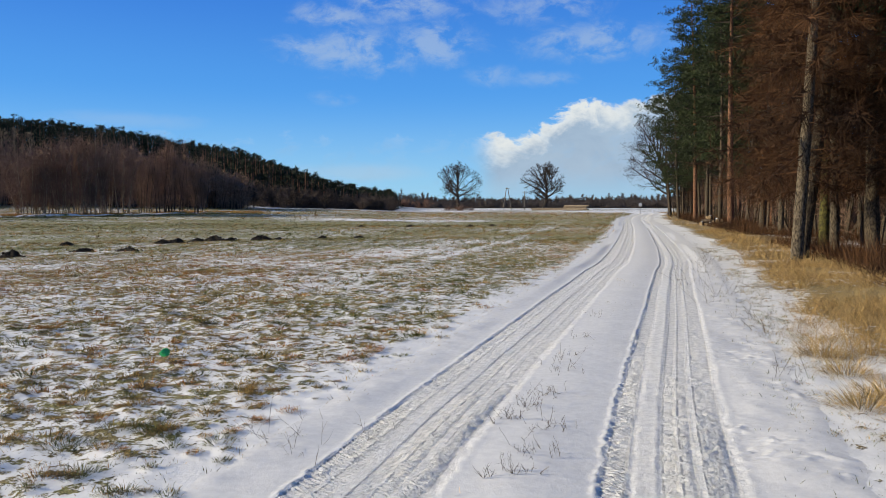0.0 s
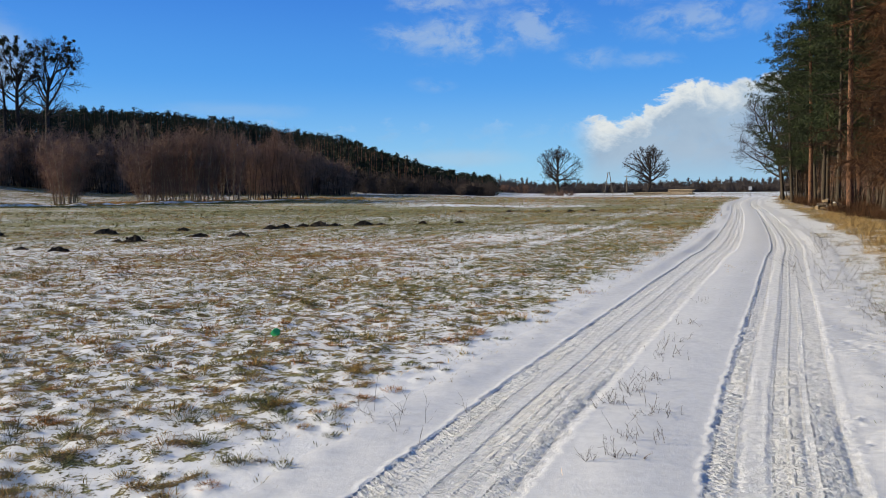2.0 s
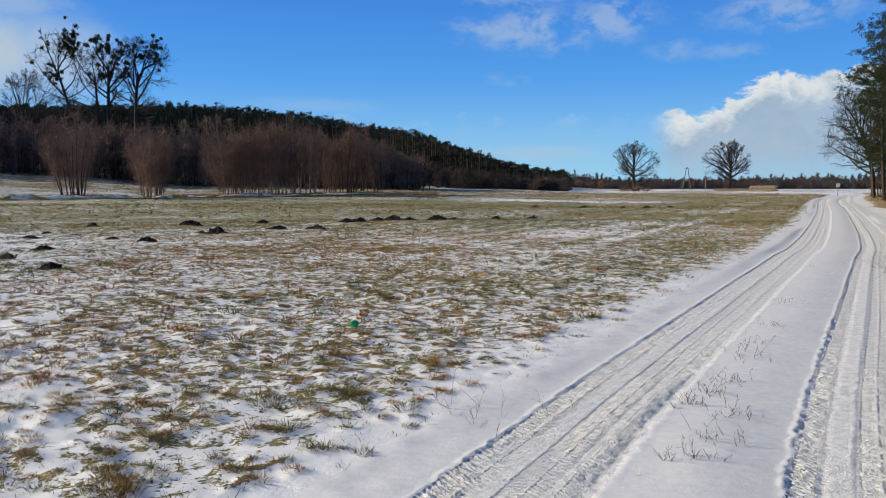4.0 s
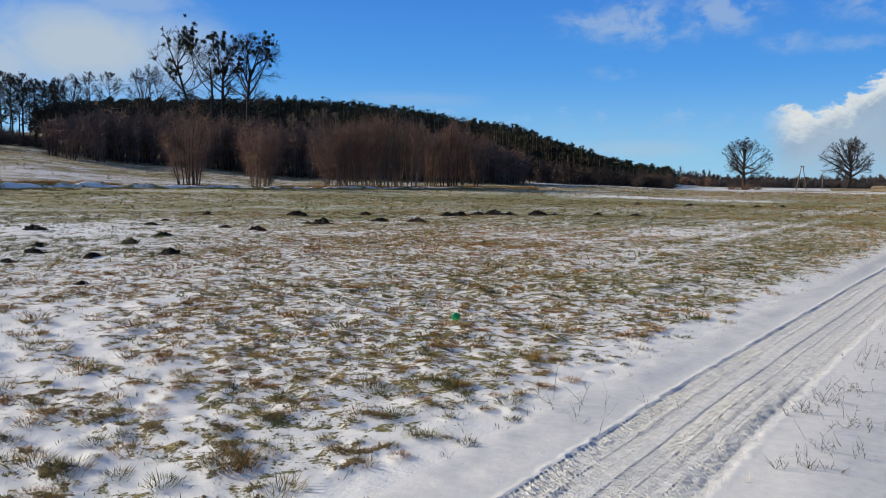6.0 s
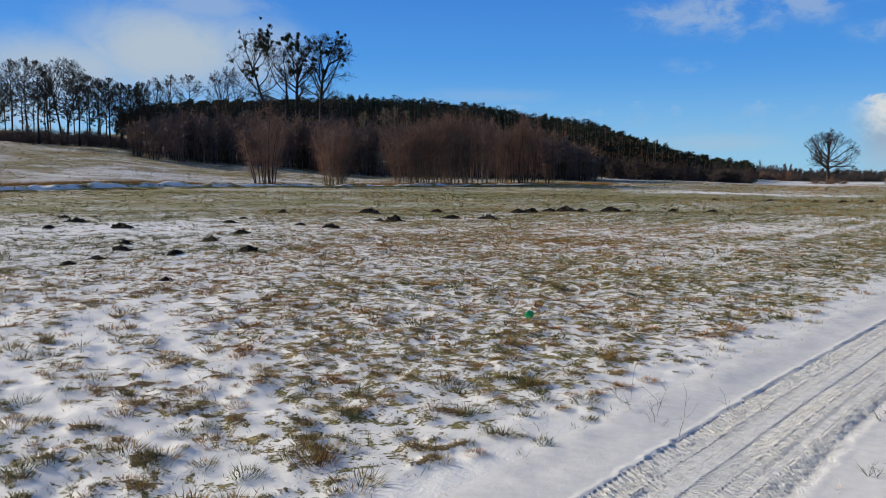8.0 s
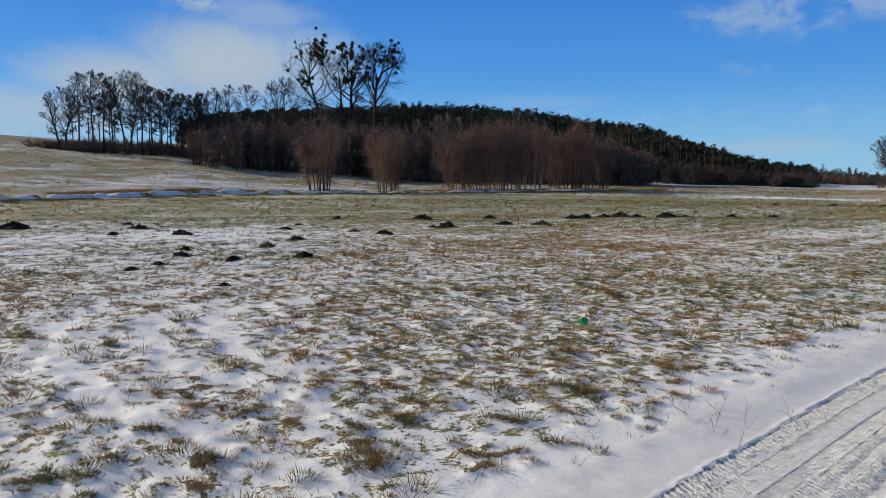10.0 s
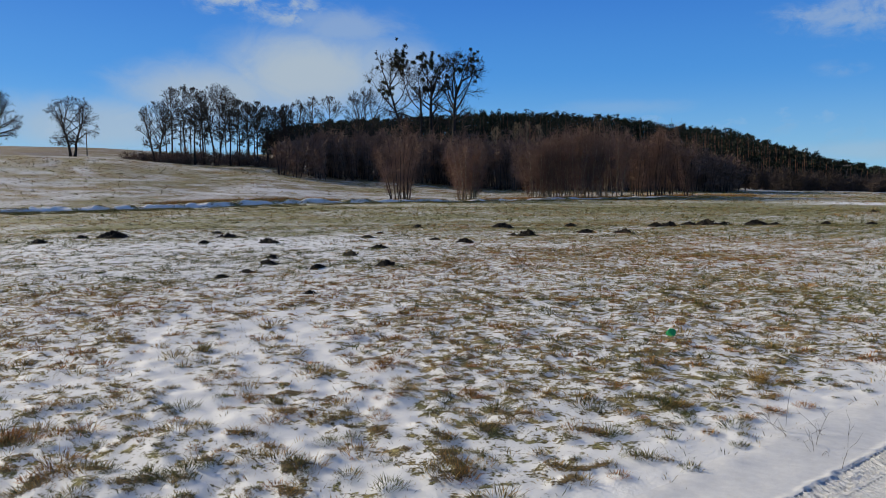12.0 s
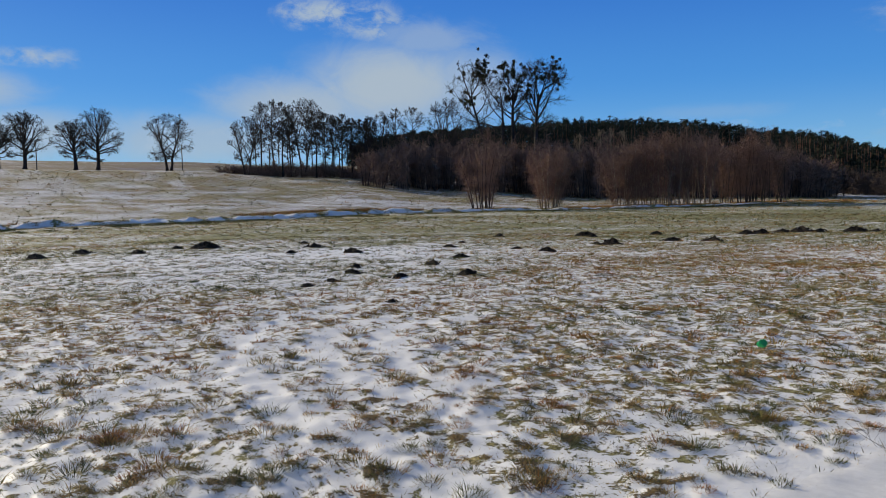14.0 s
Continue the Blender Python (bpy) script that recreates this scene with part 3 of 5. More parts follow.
def build_ground():
    az = np.concatenate([np.arange(-180, -36, 4.0), np.arange(-36, 80, 0.34), np.arange(80, 180.1, 4.0)])
    r = [0.05, 0.4, 0.8, 1.2]
    while r[-1] < 5000:
        r.append(r[-1] * (1.0125 if 1.8 < r[-1] < 130 else 1.05 if r[-1] < 1000 else 1.15))
    r = np.unique(np.concatenate([r, np.arange(71.5, 78.5, 0.22)]))
    R, A = np.meshgrid(r, az, indexing="ij")
    # rings bend so that they run along the ditch
    R = R * (1 + (ditch_r(A) / 75 - 1) * step(R, 30, 62) * (1 - step(R, 105, 230)) * (1 - step(np.abs(A), 120, 170)))
    A = np.radians(A)
    x, y = (-R * np.sin(A)).ravel(), (R * np.cos(A)).ravel()
    off, run = off_road(x, y)
    d, w = cover(x, y, off)
    z = surface(x, y)
    rr, bz = np.hypot(x, y), bearing(x, y)
    wood = np.maximum(forest(off, run), step(rr, 132, 140) * step(bz, 13, 15) * (1 - step(bz, 45.5, 47)) * (1 - step(rr, 420, 460)))
    wood = np.maximum(wood, step(rr, 185, 195) * step(bz, 4, 6) * (1 - step(bz, 45.5, 47)) * (1 - step(rr, 420, 460)))
    verge = (off > 2.0) & (run < 172)
    d = np.where(verge, np.clip(0.12 + 0.6 * step(off, 2.2, 3.6) + 0.75 * (vnoise(x, y, 1.5, 41) - 0.5), 0, 1), d)
    w = np.where(verge, 0.85, w)
    soil = step(rr, 205, 225) * step(bz, 54, 58) * (1 - 0.3 * vnoise(x, y, 40, 8))
    soil = soil * (0.55 + 0.45 * step(vnoise(x, y, 25, 14), 0.2, 0.5))
    # thin snow over bare stubble on the field beyond the ditch
    beyond = step(rr - ditch_r(bz), 1.5, 5) * step(bz, 12, 18) * (1 - step(bz, 110, 118))
    soil = np.maximum(soil, beyond * (0.14 + 0.36 * vnoise(x, y, 1.6, 33)))
    g = Geo()
    # walk the rings so that faces look up
    n = len(az)
    tris = grid_tris(len(r), n)[:, ::-1]
    d = d * np.where(off < 0, np.interp(rr, (0, 8, 14, 26, 40), (0.76, 0.82, 0.9, 0.95, 1.0)), 1.0)
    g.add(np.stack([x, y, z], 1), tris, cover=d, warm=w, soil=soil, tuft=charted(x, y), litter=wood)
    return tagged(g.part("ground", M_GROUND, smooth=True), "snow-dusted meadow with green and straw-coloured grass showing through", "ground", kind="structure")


def road_z(x, y, v, u):
    """The driven snow: two worn strips with crisp sides, a low crown between."""
    z = land(x, y, False) + 0.012 * (vnoise(x, y, 0.5, 51) - 0.5) + 0.02 * (vnoise(x, y, 1.7, 52) - 0.5)
    wob = 0.03 * (vnoise(u, u * 0, 2.2, 53) - 0.5) + 0.03 * (vnoise(x, y, 0.10, 54) - 0.5) + 0.02 * (vnoise(x, y, 0.05, 56) - 0.5)
    q = v + wob
    left = step(q, -1.225, -1.195) * (1 - step(q, -0.44, -0.36))
    right = step(q, 0.425, 0.46) * (1 - step(q, 1.2, 1.3))
    z = z - 0.007 * (left + right)
    for a, b, dz in ((-0.98, -0.84, 0.005), (0.62, 0.78, 0.006), (-0.62, -0.60, 0.005), (0.98, 1.0, 0.005)):
        z = z + dz * step(q, a, a + 0.02) * (1 - step(q, b - 0.02, b))
    for a, dz in ((-1.225, 0.008), (0.435, 0.009), (0.765, 0.005), (-0.99, 0.004), (1.27, 0.003), (-0.37, 0.002)):
        z = z + dz * np.exp(-((q - a) / 0.022) ** 2) * (0.25 + 1.2 * vnoise(x, y, 0.07, 55))
    z = z + 0.02 * np.exp(-(q / 0.4) ** 2)
    wild = step(np.abs(v), 1.3, 1.6)
    z = z * (1 - wild) + (land(x, y, True, 0.3) + 0.006) * wild
    return z, np.clip(left + right, 0, 1)


def tread_z(x, y, v, u):
    """Lug prints and loose crumbs inside the wheel marks, in metres."""
    z = np.zeros_like(v)
    uw = u + 0.03 * (vnoise(x, y, 0.3, 88) - 0.5)
    for lo, hi, slant in ((-1.19, -1.0, 0.5), (-0.83, -0.64, 0.35), (-0.58, -0.45, -0.7), (0.46, 0.61, 0.35), (0.79, 0.97, 0.5), (1.02, 1.2, -0.7)):
        bar = np.abs(np.mod(uw / 0.052 + v * slant / 0.052, 1.0) - 0.5)
        z += (0.011 - 0.011 * step(u, S_CAM + 6, S_CAM + 10)) * step(bar, 0.16, 0.3) * step(v, lo, lo + 0.02) * (1 - step(v, hi - 0.02, hi)) * (0.25 + 0.75 * step(vnoise(x, y, 0.6, 89), 0.25, 0.5))
    # loose crumbs, thickest along the sides of each wheel's strip
    loose = np.exp(-((v + 1.12) / 0.1) ** 2) + 0.7 * np.exp(-((v + 0.5) / 0.09) ** 2) + np.exp(-((v - 0.53) / 0.08) ** 2) + np.exp(-((v - 1.08) / 0.12) ** 2)
    z += (0.002 + 0.007 * loose) * step(vnoise(x, y, 0.032, 83), 0.5, 0.8) + 0.004 * (vnoise(x, y, 0.11, 84) - 0.5)
    return z


def build_road():
    s0 = S_CAM + 2.6
    s = [S_CAM - 14.0]
    while s[-1] < LINE_S[-1] - 0.5:
        d = max(0.0, s0 - s[-1], s[-1] - s0 - 6.5)
        s.append(s[-1] + 0.015 + d * (0.03 if s[-1] < s0 else 0.006 if d < 12 else 0.014))
    s = np.clip(np.array(s), 0.7, LINE_S[-1] - 0.7)
    s = s[np.concatenate([[True], np.diff(s) > 1e-4])]
    v = np.concatenate([np.linspace(-2.05, -1.34, 14), np.arange(-1.31, -0.30, 0.016), np.linspace(-0.27, 0.33, 18), np.arange(0.36, 1.36, 0.016), np.arange(1.4, 2.3, 0.025)])
    cx, cy = np.interp(s, LINE_S, LINE[:, 0]), np.interp(s, LINE_S, LINE[:, 1])
    tx = np.interp(s + 0.6, LINE_S, LINE[:, 0]) - np.interp(s - 0.6, LINE_S, LINE[:, 0])
    ty = np.interp(s + 0.6, LINE_S, LINE[:, 1]) - np.interp(s - 0.6, LINE_S, LINE[:, 1])
    n = np.hypot(tx, ty)
    nx, ny = ty / n, -tx / n
    S, V = np.meshgrid(s, v, indexing="ij")
    x, y = (cx[:, None] + V * nx[:, None]).ravel(), (cy[:, None] + V * ny[:, None]).ravel()
    z, worn = road_z(x, y, V.ravel(), S.ravel())
    z = z + worn * tread_z(x, y, V.ravel(), S.ravel())
    z = z + 0.012 * (vnoise(x, y, 0.2, 85) - 0.5) * (1 - worn) * (0.4 + 0.4 * step(V.ravel(), 1.2, 1.5)) + 0.009 * step(vnoise(x, y, 0.05, 86), 0.66, 0.85) * step(V.ravel(), 1.15, 1.3) * (1 - step(V.ravel(), 1.8, 2.1)) * step(vnoise(x, y, 0.5, 87), 0.25, 0.6)
    z = z - 0.03 * (1 - step(V.ravel(), -2.05, -1.65) * (1 - step(V.ravel(), 1.8, 2.3)))
    g = Geo()
    g.add(np.stack([x, y, z], 1), grid_tris(len(s), len(v))[:, ::-1], worn=worn, run=S.ravel(), off=V.ravel())
    return tagged(g.part("road", M_ROAD, smooth=True), "snow-covered farm track with two worn wheel tracks and tyre tread prints", "road", kind="structure")


S_CAM = float(np.interp(0.0, LINE[:, 1], LINE_S))
ground = build_ground()
road = build_road()


# ---- grass ----
def blades(g, x, y, z, size, warm, count, rng, long=0.085, wide=0.0045, spread=0.05, bend=1.0, joints=2):
    """Tufts of bent blades at the places given."""
    k = len(x)
    if not k:
        return
    n = k * count
    rep = np.repeat(np.arange(k), count)
    th, out = rng.uniform(0, 2 * np.pi, n), np.sqrt(rng.uniform(0, 1, n))
    L = long * size[rep] * rng.uniform(0.45, 1.25, n)
    lean = bend * (0.25 + 0.9 * out) * rng.uniform(0.5, 1.2, n)
    dx, dy = np.cos(th), np.sin(th)
    base = np.stack([x[rep] + dx * out * spread * size[rep], y[rep] + dy * out * spread * size[rep], z[rep] - 0.01], 1)
    th2 = th + rng.normal(0, 0.5, n)
    ox, oy = np.cos(th2), np.sin(th2)
    pts = [base]
    for j in range(1, joints + 1):
        a = lean * (0.55 + 0.6 * j / joints)
        pts.append(pts[-1] + np.stack([ox * np.sin(a), oy * np.sin(a), np.cos(a)], 1) * (L / joints)[:, None])
    fl = rng.uniform(0, np.pi, n)
    side = np.stack([np.cos(fl), np.sin(fl), fl * 0], 1) * (wide * rng.uniform(0.7, 1.4, n) * np.sqrt(size[rep]))[:, None] * 0.5
    if joints == 1:
        verts, tri, m = np.stack([base - side, base + side, pts[1]], 1), np.array([[0, 1, 2]]), 3
    else:
        verts, tri, m = np.stack([base - side, base + side, pts[1] - side * 0.8, pts[1] + side * 0.8, pts[2]], 1), np.array([[0, 1, 3], [0, 3, 2], [2, 3, 4]]), 5
    tris = (np.arange(n)[:, None, None] * m + tri[None]).reshape(-1, 3)
    g.add(verts.reshape(-1, 3), tris, warm=np.repeat(np.clip(warm[rep] + rng.normal(0, .16, n), 0, 1), m))


def build_meadow_grass():
    rng = np.random.default_rng(11)
    g = Geo()
    x, y, size, w, r = tufts.T
    z = surface(x, y)
    for r0, r1, count, joints, wide, long in ((0, 7, 130, 2, 0.0028, 0.05), (7, 13, 46, 2, 0.0056, 0.052), (13, 24, 24, 1, 0.012, 0.07), (24, 42, 10, 1, 0.02, 0.075), (42, 70, 8, 1, 0.036, 0.09), (70, 160, 6, 1, 0.06, 0.09)):
        m = (r >= r0) & (r < r1)
        blades(g, x[m], y[m], z[m], size[m], w[m], count, rng, long, wide, 0.075 if r1 < 20 else 0.1, 1.3, joints)
    # short thin grass between the tufts
    n = 62000
    rr, aa = np.sqrt(rng.uniform(2, 260, n)), np.radians(rng.uniform(-33, 79, n))
    x, y = -rr * np.sin(aa), rr * np.cos(aa)
    off, run = off_road(x, y)
    d, w = cover(x, y, off)
    m = (off < -1.7) & (rng.uniform(0, 1, n) < d * 1.3 - 0.15) & (rr < rng.uniform(7, 16.5, n))
    blades(g, x[m], y[m], surface(x[m], y[m]), rng.uniform(0.3, 0.75, m.sum()), np.clip(w[m] - 0.1 + rng.normal(0, .25, m.sum()), 0, 1), 5, rng, 0.05, 0.005, 0.09, 1.5)
    # withered stand along the far bank of the ditch
    n = 5200
    aa = rng.uniform(13, 80, n)
    rr = ditch_r(aa) + rng.uniform(1.4, 5.5, n)
    x, y = -rr * np.sin(np.radians(aa)), rr * np.cos(np.radians(aa))
    m = vnoise(x, y, 5.0, 63) > 0.45
    x, y = x[m], y[m]
    blades(g, x, y, surface(x, y), rng.uniform(0.6, 1.5, len(x)), np.full(len(x), 0.75), 9, rng, 0.3, 0.045, 0.25, 0.7, 1)
    n = 9000
    aa = rng.uniform(13, 80, n)
    rr = ditch_r(aa) + rng.uniform(-7.0, -1.8, n)
    x, y = -rr * np.sin(np.radians(aa)), rr * np.cos(np.radians(aa))
    m = vnoise(x, y, 1.2, 64) > 0.45
    x, y = x[m], y[m]
    blades(g, x, y, surface(x, y), rng.uniform(0.5, 1.3, len(x)), np.full(len(x), 0.25), 7, rng, 0.12, 0.06, 0.25, 1.0, 1)
    # dark grass hanging over the snowy bank
    n = 6000
    aa = rng.uniform(13, 80, n)
    rr = ditch_r(aa) + rng.uniform(-0.6, 1.2, n)
    x, y = -rr * np.sin(np.radians(aa)), rr * np.cos(np.radians(aa))
    m = vnoise(x, y, 1.1, 65) > 0.52
    x, y = x[m], y[m]
    blades(g, x, y, surface(x, y), rng.uniform(0.5, 1.2, len(x)), rng.uniform(0.1, 0.6, len(x)), 8, rng, 0.16, 0.05, 0.2, 1.3, 1)
    # dark low tufts in the snow at the foot of the verge
    n = 2600
    u, v = S_CAM + rng.uniform(2, 30, n), rng.normal(2.15, 0.3, n)
    cx, cy = np.interp(u, LINE_S, LINE[:, 0]), np.interp(u, LINE_S, LINE[:, 1])
    tx, ty = np.interp(u + .5, LINE_S, LINE[:, 0]) - cx, np.interp(u + .5, LINE_S, LINE[:, 1]) - cy
    q = np.hypot(tx, ty)
    x, y = cx + v * ty / q, cy - v * tx / q
    m = (v > 1.65) & (vnoise(x, y, 0.5, 66) + 0.35 * (v - 2.1) > 0.5)
    x, y = x[m], y[m]
    blades(g, x, y, surface(x, y), rng.uniform(0.35, 0.9, len(x)), rng.uniform(0.05, 0.55, len(x)), 22, rng, 0.06, 0.0045, 0.07, 1.5)
    # thin single blades over the snow by the road
    n = 9500
    rr, aa = np.sqrt(rng.uniform(4, 400, n)), np.radians(rng.uniform(-33, 79, n))
    x, y = -rr * np.sin(aa), rr * np.cos(aa)
    off, run = off_road(x, y)
    m = (np.abs(off + 0.05) > 1.5) & ((off < 2.4) | (vnoise(x, y, 0.8, 61) > 0.4)) & (off < 4)
    m |= (np.abs(off) < 0.32) & (vnoise(x, y, 0.9, 62) > 0.62)
    x, y = x[m], y[m]
    blades(g, x, y, surface(x, y) + 0.12 * (1 - step(np.abs(off[m]), 1.45, 1.65)), rng.uniform(0.5, 1.0, len(x)), np.where(off[m] > 0, 0.08, 0.4), 5, rng, 0.06, 0.005, 0.06, 1.0)
    ob = g.part("meadow_grass", M_BLADE)
    return tagged(ob, "low tufts of green and withered grass poking through snow", "grass", kind="stuff")


def build_verge_grass():
    """Long withered grass between the track and the wood."""
    rng = np.random.default_rng(12)
    g = Geo()
    for u0, u1, per, count, joints, wide in ((2, 22, 50, 34, 2, 0.0032), (22, 48, 20, 14, 2, 0.009), (48, 150, 5, 8, 1, 0.03)):
        n = int((u1 - u0) * 5.6 * per)
        u, v = rng.uniform(u0, u1, n) + S_CAM, rng.uniform(1.65, 7.5, n)
        x = np.interp(u, LINE_S, LINE[:, 0])
        y = np.interp(u, LINE_S, LINE[:, 1])
        tx, ty = np.interp(u + .5, LINE_S, LINE[:, 0]) - x, np.interp(u + .5, LINE_S, LINE[:, 1]) - y
        k = np.hypot(tx, ty)
        x, y = x + v * ty / k, y - v * tx / k
        edge = 1.85 + 0.7 * vnoise(x, y, 1.8, 71) + 0.02 * np.clip(u - S_CAM - 8, 0, 40)
        full = step(v, edge, edge + 0.55) * (1 - 0.85 * step(v, 4.1, 5.6)) * (0.35 + 0.65 * step(vnoise(x, y, 1.4, 72), 0.16, 0.45))
        m = rng.uniform(0, 1, n) < 0.05 * (v > 2.1) + 0.95 * full
        x, y, full = x[m], y[m], full[m]
        size = (0.3 + 0.75 * full) * rng.uniform(0.7, 1.3, len(x))
        blades(g, x, y, surface(x, y), size, np.clip(0.45 + 0.3 * full + rng.normal(0, .15, len(x)), 0, 1), count, rng, 0.30, wide, 0.12, 1.75, joints)
    # golden tussocks at the edge of the snow
    tx, ty = np.array((3.25, 3.6, 3.75, 3.95, 3.05)), np.array((5.9, 6.1, 7.1, 8.0, 5.0))
    blades(g, tx, ty, surface(tx, ty), np.array((1.15, 1.2, 1.1, 1.2, 0.55)), np.full(5, 0.5), 700, rng, 0.24, 0.0032, 0.2, 2.0, 2)
    ob = g.part("dry_verge_grass", M_STRAW)
    return tagged(ob, "long withered straw-yellow grass along the track", "grass", kind="stuff")


build_meadow_grass()
build_verge_grass()


# ---- trees ----
def bezier(a, b, c, n):
    t = np.linspace(0, 1, n)[:, None]
    return a * (1 - t) ** 2 + 2 * b * t * (1 - t) + c * t ** 2


def unit(v):
    return v / (np.linalg.norm(v, axis=-1, keepdims=True) + 1e-9)


def wander(rng, start, way, length, joints, curl, up):
    """Bent lines, all at once: they leave start along way and drift upwards."""
    pts, d = [start], way
    for _ in range(joints - 1):
        d = unit(d + rng.normal(0, curl, d.shape) + np.array((0, 0, up)))
        pts.append(pts[-1] + d * (length / (joints - 1))[:, None])
    return np.stack(pts, 1)


def sprout(rng, lines, radii, each, first, spread, up):
    """Where side shoots leave the lines: place, way, radius there, how far along, length of the parent."""
    n, k = lines.shape[:2]
    i = np.repeat(np.arange(n), each)
    t = np.clip(first + (1 - first) * rng.uniform(0, 1, len(i)) ** 0.85, 0, 0.999)
    j = (t * (k - 1)).astype(int)
    f = (t * (k - 1) - j)[:, None]
    a, b = lines[i, j], lines[i, j + 1]
    along = unit(b - a)
    side = unit(np.cross(along, rng.normal(size=along.shape)))
    way = unit(along + side * spread * rng.uniform(0.6, 1.3, (len(i), 1)) + np.array((0, 0, up)))
    return a + (b - a) * f, way, radii[i, j] * (1 - f[:, 0]) + radii[i, j + 1] * f[:, 0], t, np.linalg.norm(lines[i, -1] - lines[i, 0], axis=1)


def bare_crown(wood, twig, rng, height, rx, z0, r0, limbs=16, second=7, third=6, fine=6, lean=(0, 0), twig_w=0.045, lead=0.5, stems=1, droop=0.0, curl=0.13, pitch=(20, 72), heavy=True):
    """A leafless tree: one or more trunks, bent limbs that fork again and again inside an egg-shaped crown, and twigs at their ends."""
    lean = np.array((lean[0], lean[1], 0.0))
    centre, axes = lean + (0, 0, (z0 + height) / 2), np.array((rx, rx, (height - z0) / 2))

    def room(p, d):
        """How far a shoot may run before it leaves the crown."""
        q, e = (p - centre) / axes, d / axes
        A, B, C = (e * e).sum(1), (q * e).sum(1), (q * q).sum(1) - 1
        disc = B * B - A * C
        return np.where(disc > 0, np.maximum((-B + np.sqrt(np.maximum(disc, 0))) / A, 0), 0)

    top = z0 + (height - z0) * lead
    trunks = []
    for k in range(stems):
        th = 2 * np.pi * (k + rng.uniform(0, 0.6)) / stems
        out = np.array((math.cos(th), math.sin(th), 0.0)) * (stems > 1)
        t = np.linspace(0, 1, 10)[:, None]
        h = top * rng.uniform(0.88, 1.06) if stems > 1 else top
        line = out * (0.12 * r0 * 10 + rx * 0.42 * t ** 1.3) + lean * 0.8 * t ** 1.6 + np.array((0, 0, 1.0)) * h * t
        line = line + np.cumsum(rng.normal(0, r0 * 0.22, (10, 3)) * (1, 1, 0), 0) * np.minimum(1, t * 3)
        trunks.append(line)
    trunks = np.stack(trunks)
    r_t = np.broadcast_to(r0 * (1.0 if stems == 1 else 0.72) * np.linspace(1, 0.42 if lead < 0.8 else 0.16, 10), trunks.shape[:2]).copy()
    r_t[:, 0] *= 1.3
    for line, rad in zip(trunks, r_t):
        wood.tube(line, rad, 8)
    first = np.clip(z0 / top, 0.02, 0.9)
    per = max(3, limbs // stems)
    n = per * stems
    i = np.repeat(np.arange(stems), per)
    f = np.tile((np.arange(per) + 0.5) / per, stems)
    t = first + (1 - first) * np.clip(f + rng.normal(0, 0.05, n), 0, 0.999)
    j = np.minimum((t * 9).astype(int), 8)
    w = (t * 9 - j)[:, None]
    start = trunks[i, j] * (1 - w) + trunks[i, j + 1] * w
    az = np.arange(n) * 2.39996 + rng.normal(0, 0.35, n)
    el = np.radians(pitch[0] + (pitch[1] - pitch[0]) * f ** 1.2 + rng.normal(0, 7, n))
    way = np.stack([np.cos(az) * np.cos(el), np.sin(az) * np.cos(el), np.sin(el)], 1)
    # limbs start level and turn up
    length = np.maximum(room(start, way), 0.12 * rx) * rng.uniform(0.86, 1.08, n)
    l1 = wander(rng, start, way, length, 8, curl, 0.05)
    r1 = np.minimum(r_t[i, j] * rng.uniform(0.45, 0.75, n), 0.03 + length * 0.03)[:, None] * np.linspace(1, 0.14, 8) ** 0.9
    for line, rad in zip(l1, r1):
        wood.tube(line, rad, 5, False)
    p, d, r, t, L = sprout(rng, l1, r1, second, 0.2, 0.85, 0.12 - droop * 0.3)
    L = np.minimum(L * rng.uniform(0.3, 0.55, len(L)) * (1.2 - 0.6 * t), np.maximum(room(p, d), 0.1 * rx))
    l2 = wander(rng, p, d, L, 5, curl * 1.3, 0.05 - droop * 0.2)
    r2 = (r * 0.55)[:, None] * np.linspace(1, 0.25, 5)
    for line, rad in zip(l2, r2):
        wood.tube(line, np.maximum(rad, twig_w * 0.35), 4 if heavy else 3, False)
    p, d, r, t, L = sprout(rng, l2, r2, third, 0.15, 0.9, 0.1 - droop * 0.5)
    L = np.minimum(L * rng.uniform(0.35, 0.6, len(L)), np.maximum(room(p, d), 0.04 * rx))
    l3 = wander(rng, p, d, L, 3, curl * 1.5, 0.03 - droop * 0.4)
    twig.spikes(l3[:, 0], l3[:, 1], twig_w * 1.25, rng), twig.spikes((l3[:, 0] + l3[:, 1]) / 2, l3[:, 2], twig_w * 1.1, rng)
    r3 = np.full(l3.shape[:2], twig_w)
    p, d, r, t, L = sprout(rng, l3, r3, fine, 0.1, 0.9, 0.05 - droop)
    L = L * rng.uniform(0.3, 0.65, len(L)) + 0.1
    twig.spikes(p, p + d * L[:, None], twig_w * 0.7, rng)
    return l2


def tree_thing(name, x, y, label, category, parts, group="", sink=0.1):
    """An Empty at the tree's foot, with its parts under it. parts: name, Geo, material."""
    top = new(name)
    top.empty_display_size = 0.3
    top.location = (x, y, ground_z(x, y) - sink)
    for pname, g, mat, plabel in parts:
        if g.n:
            ob = g.part(pname, mat, top, plabel, smooth=(pname in ("trunk", "stem")))
            if pname == "branchwork":
                tagged(ob, kind="stuff")
    return tagged(top, label, category, group)


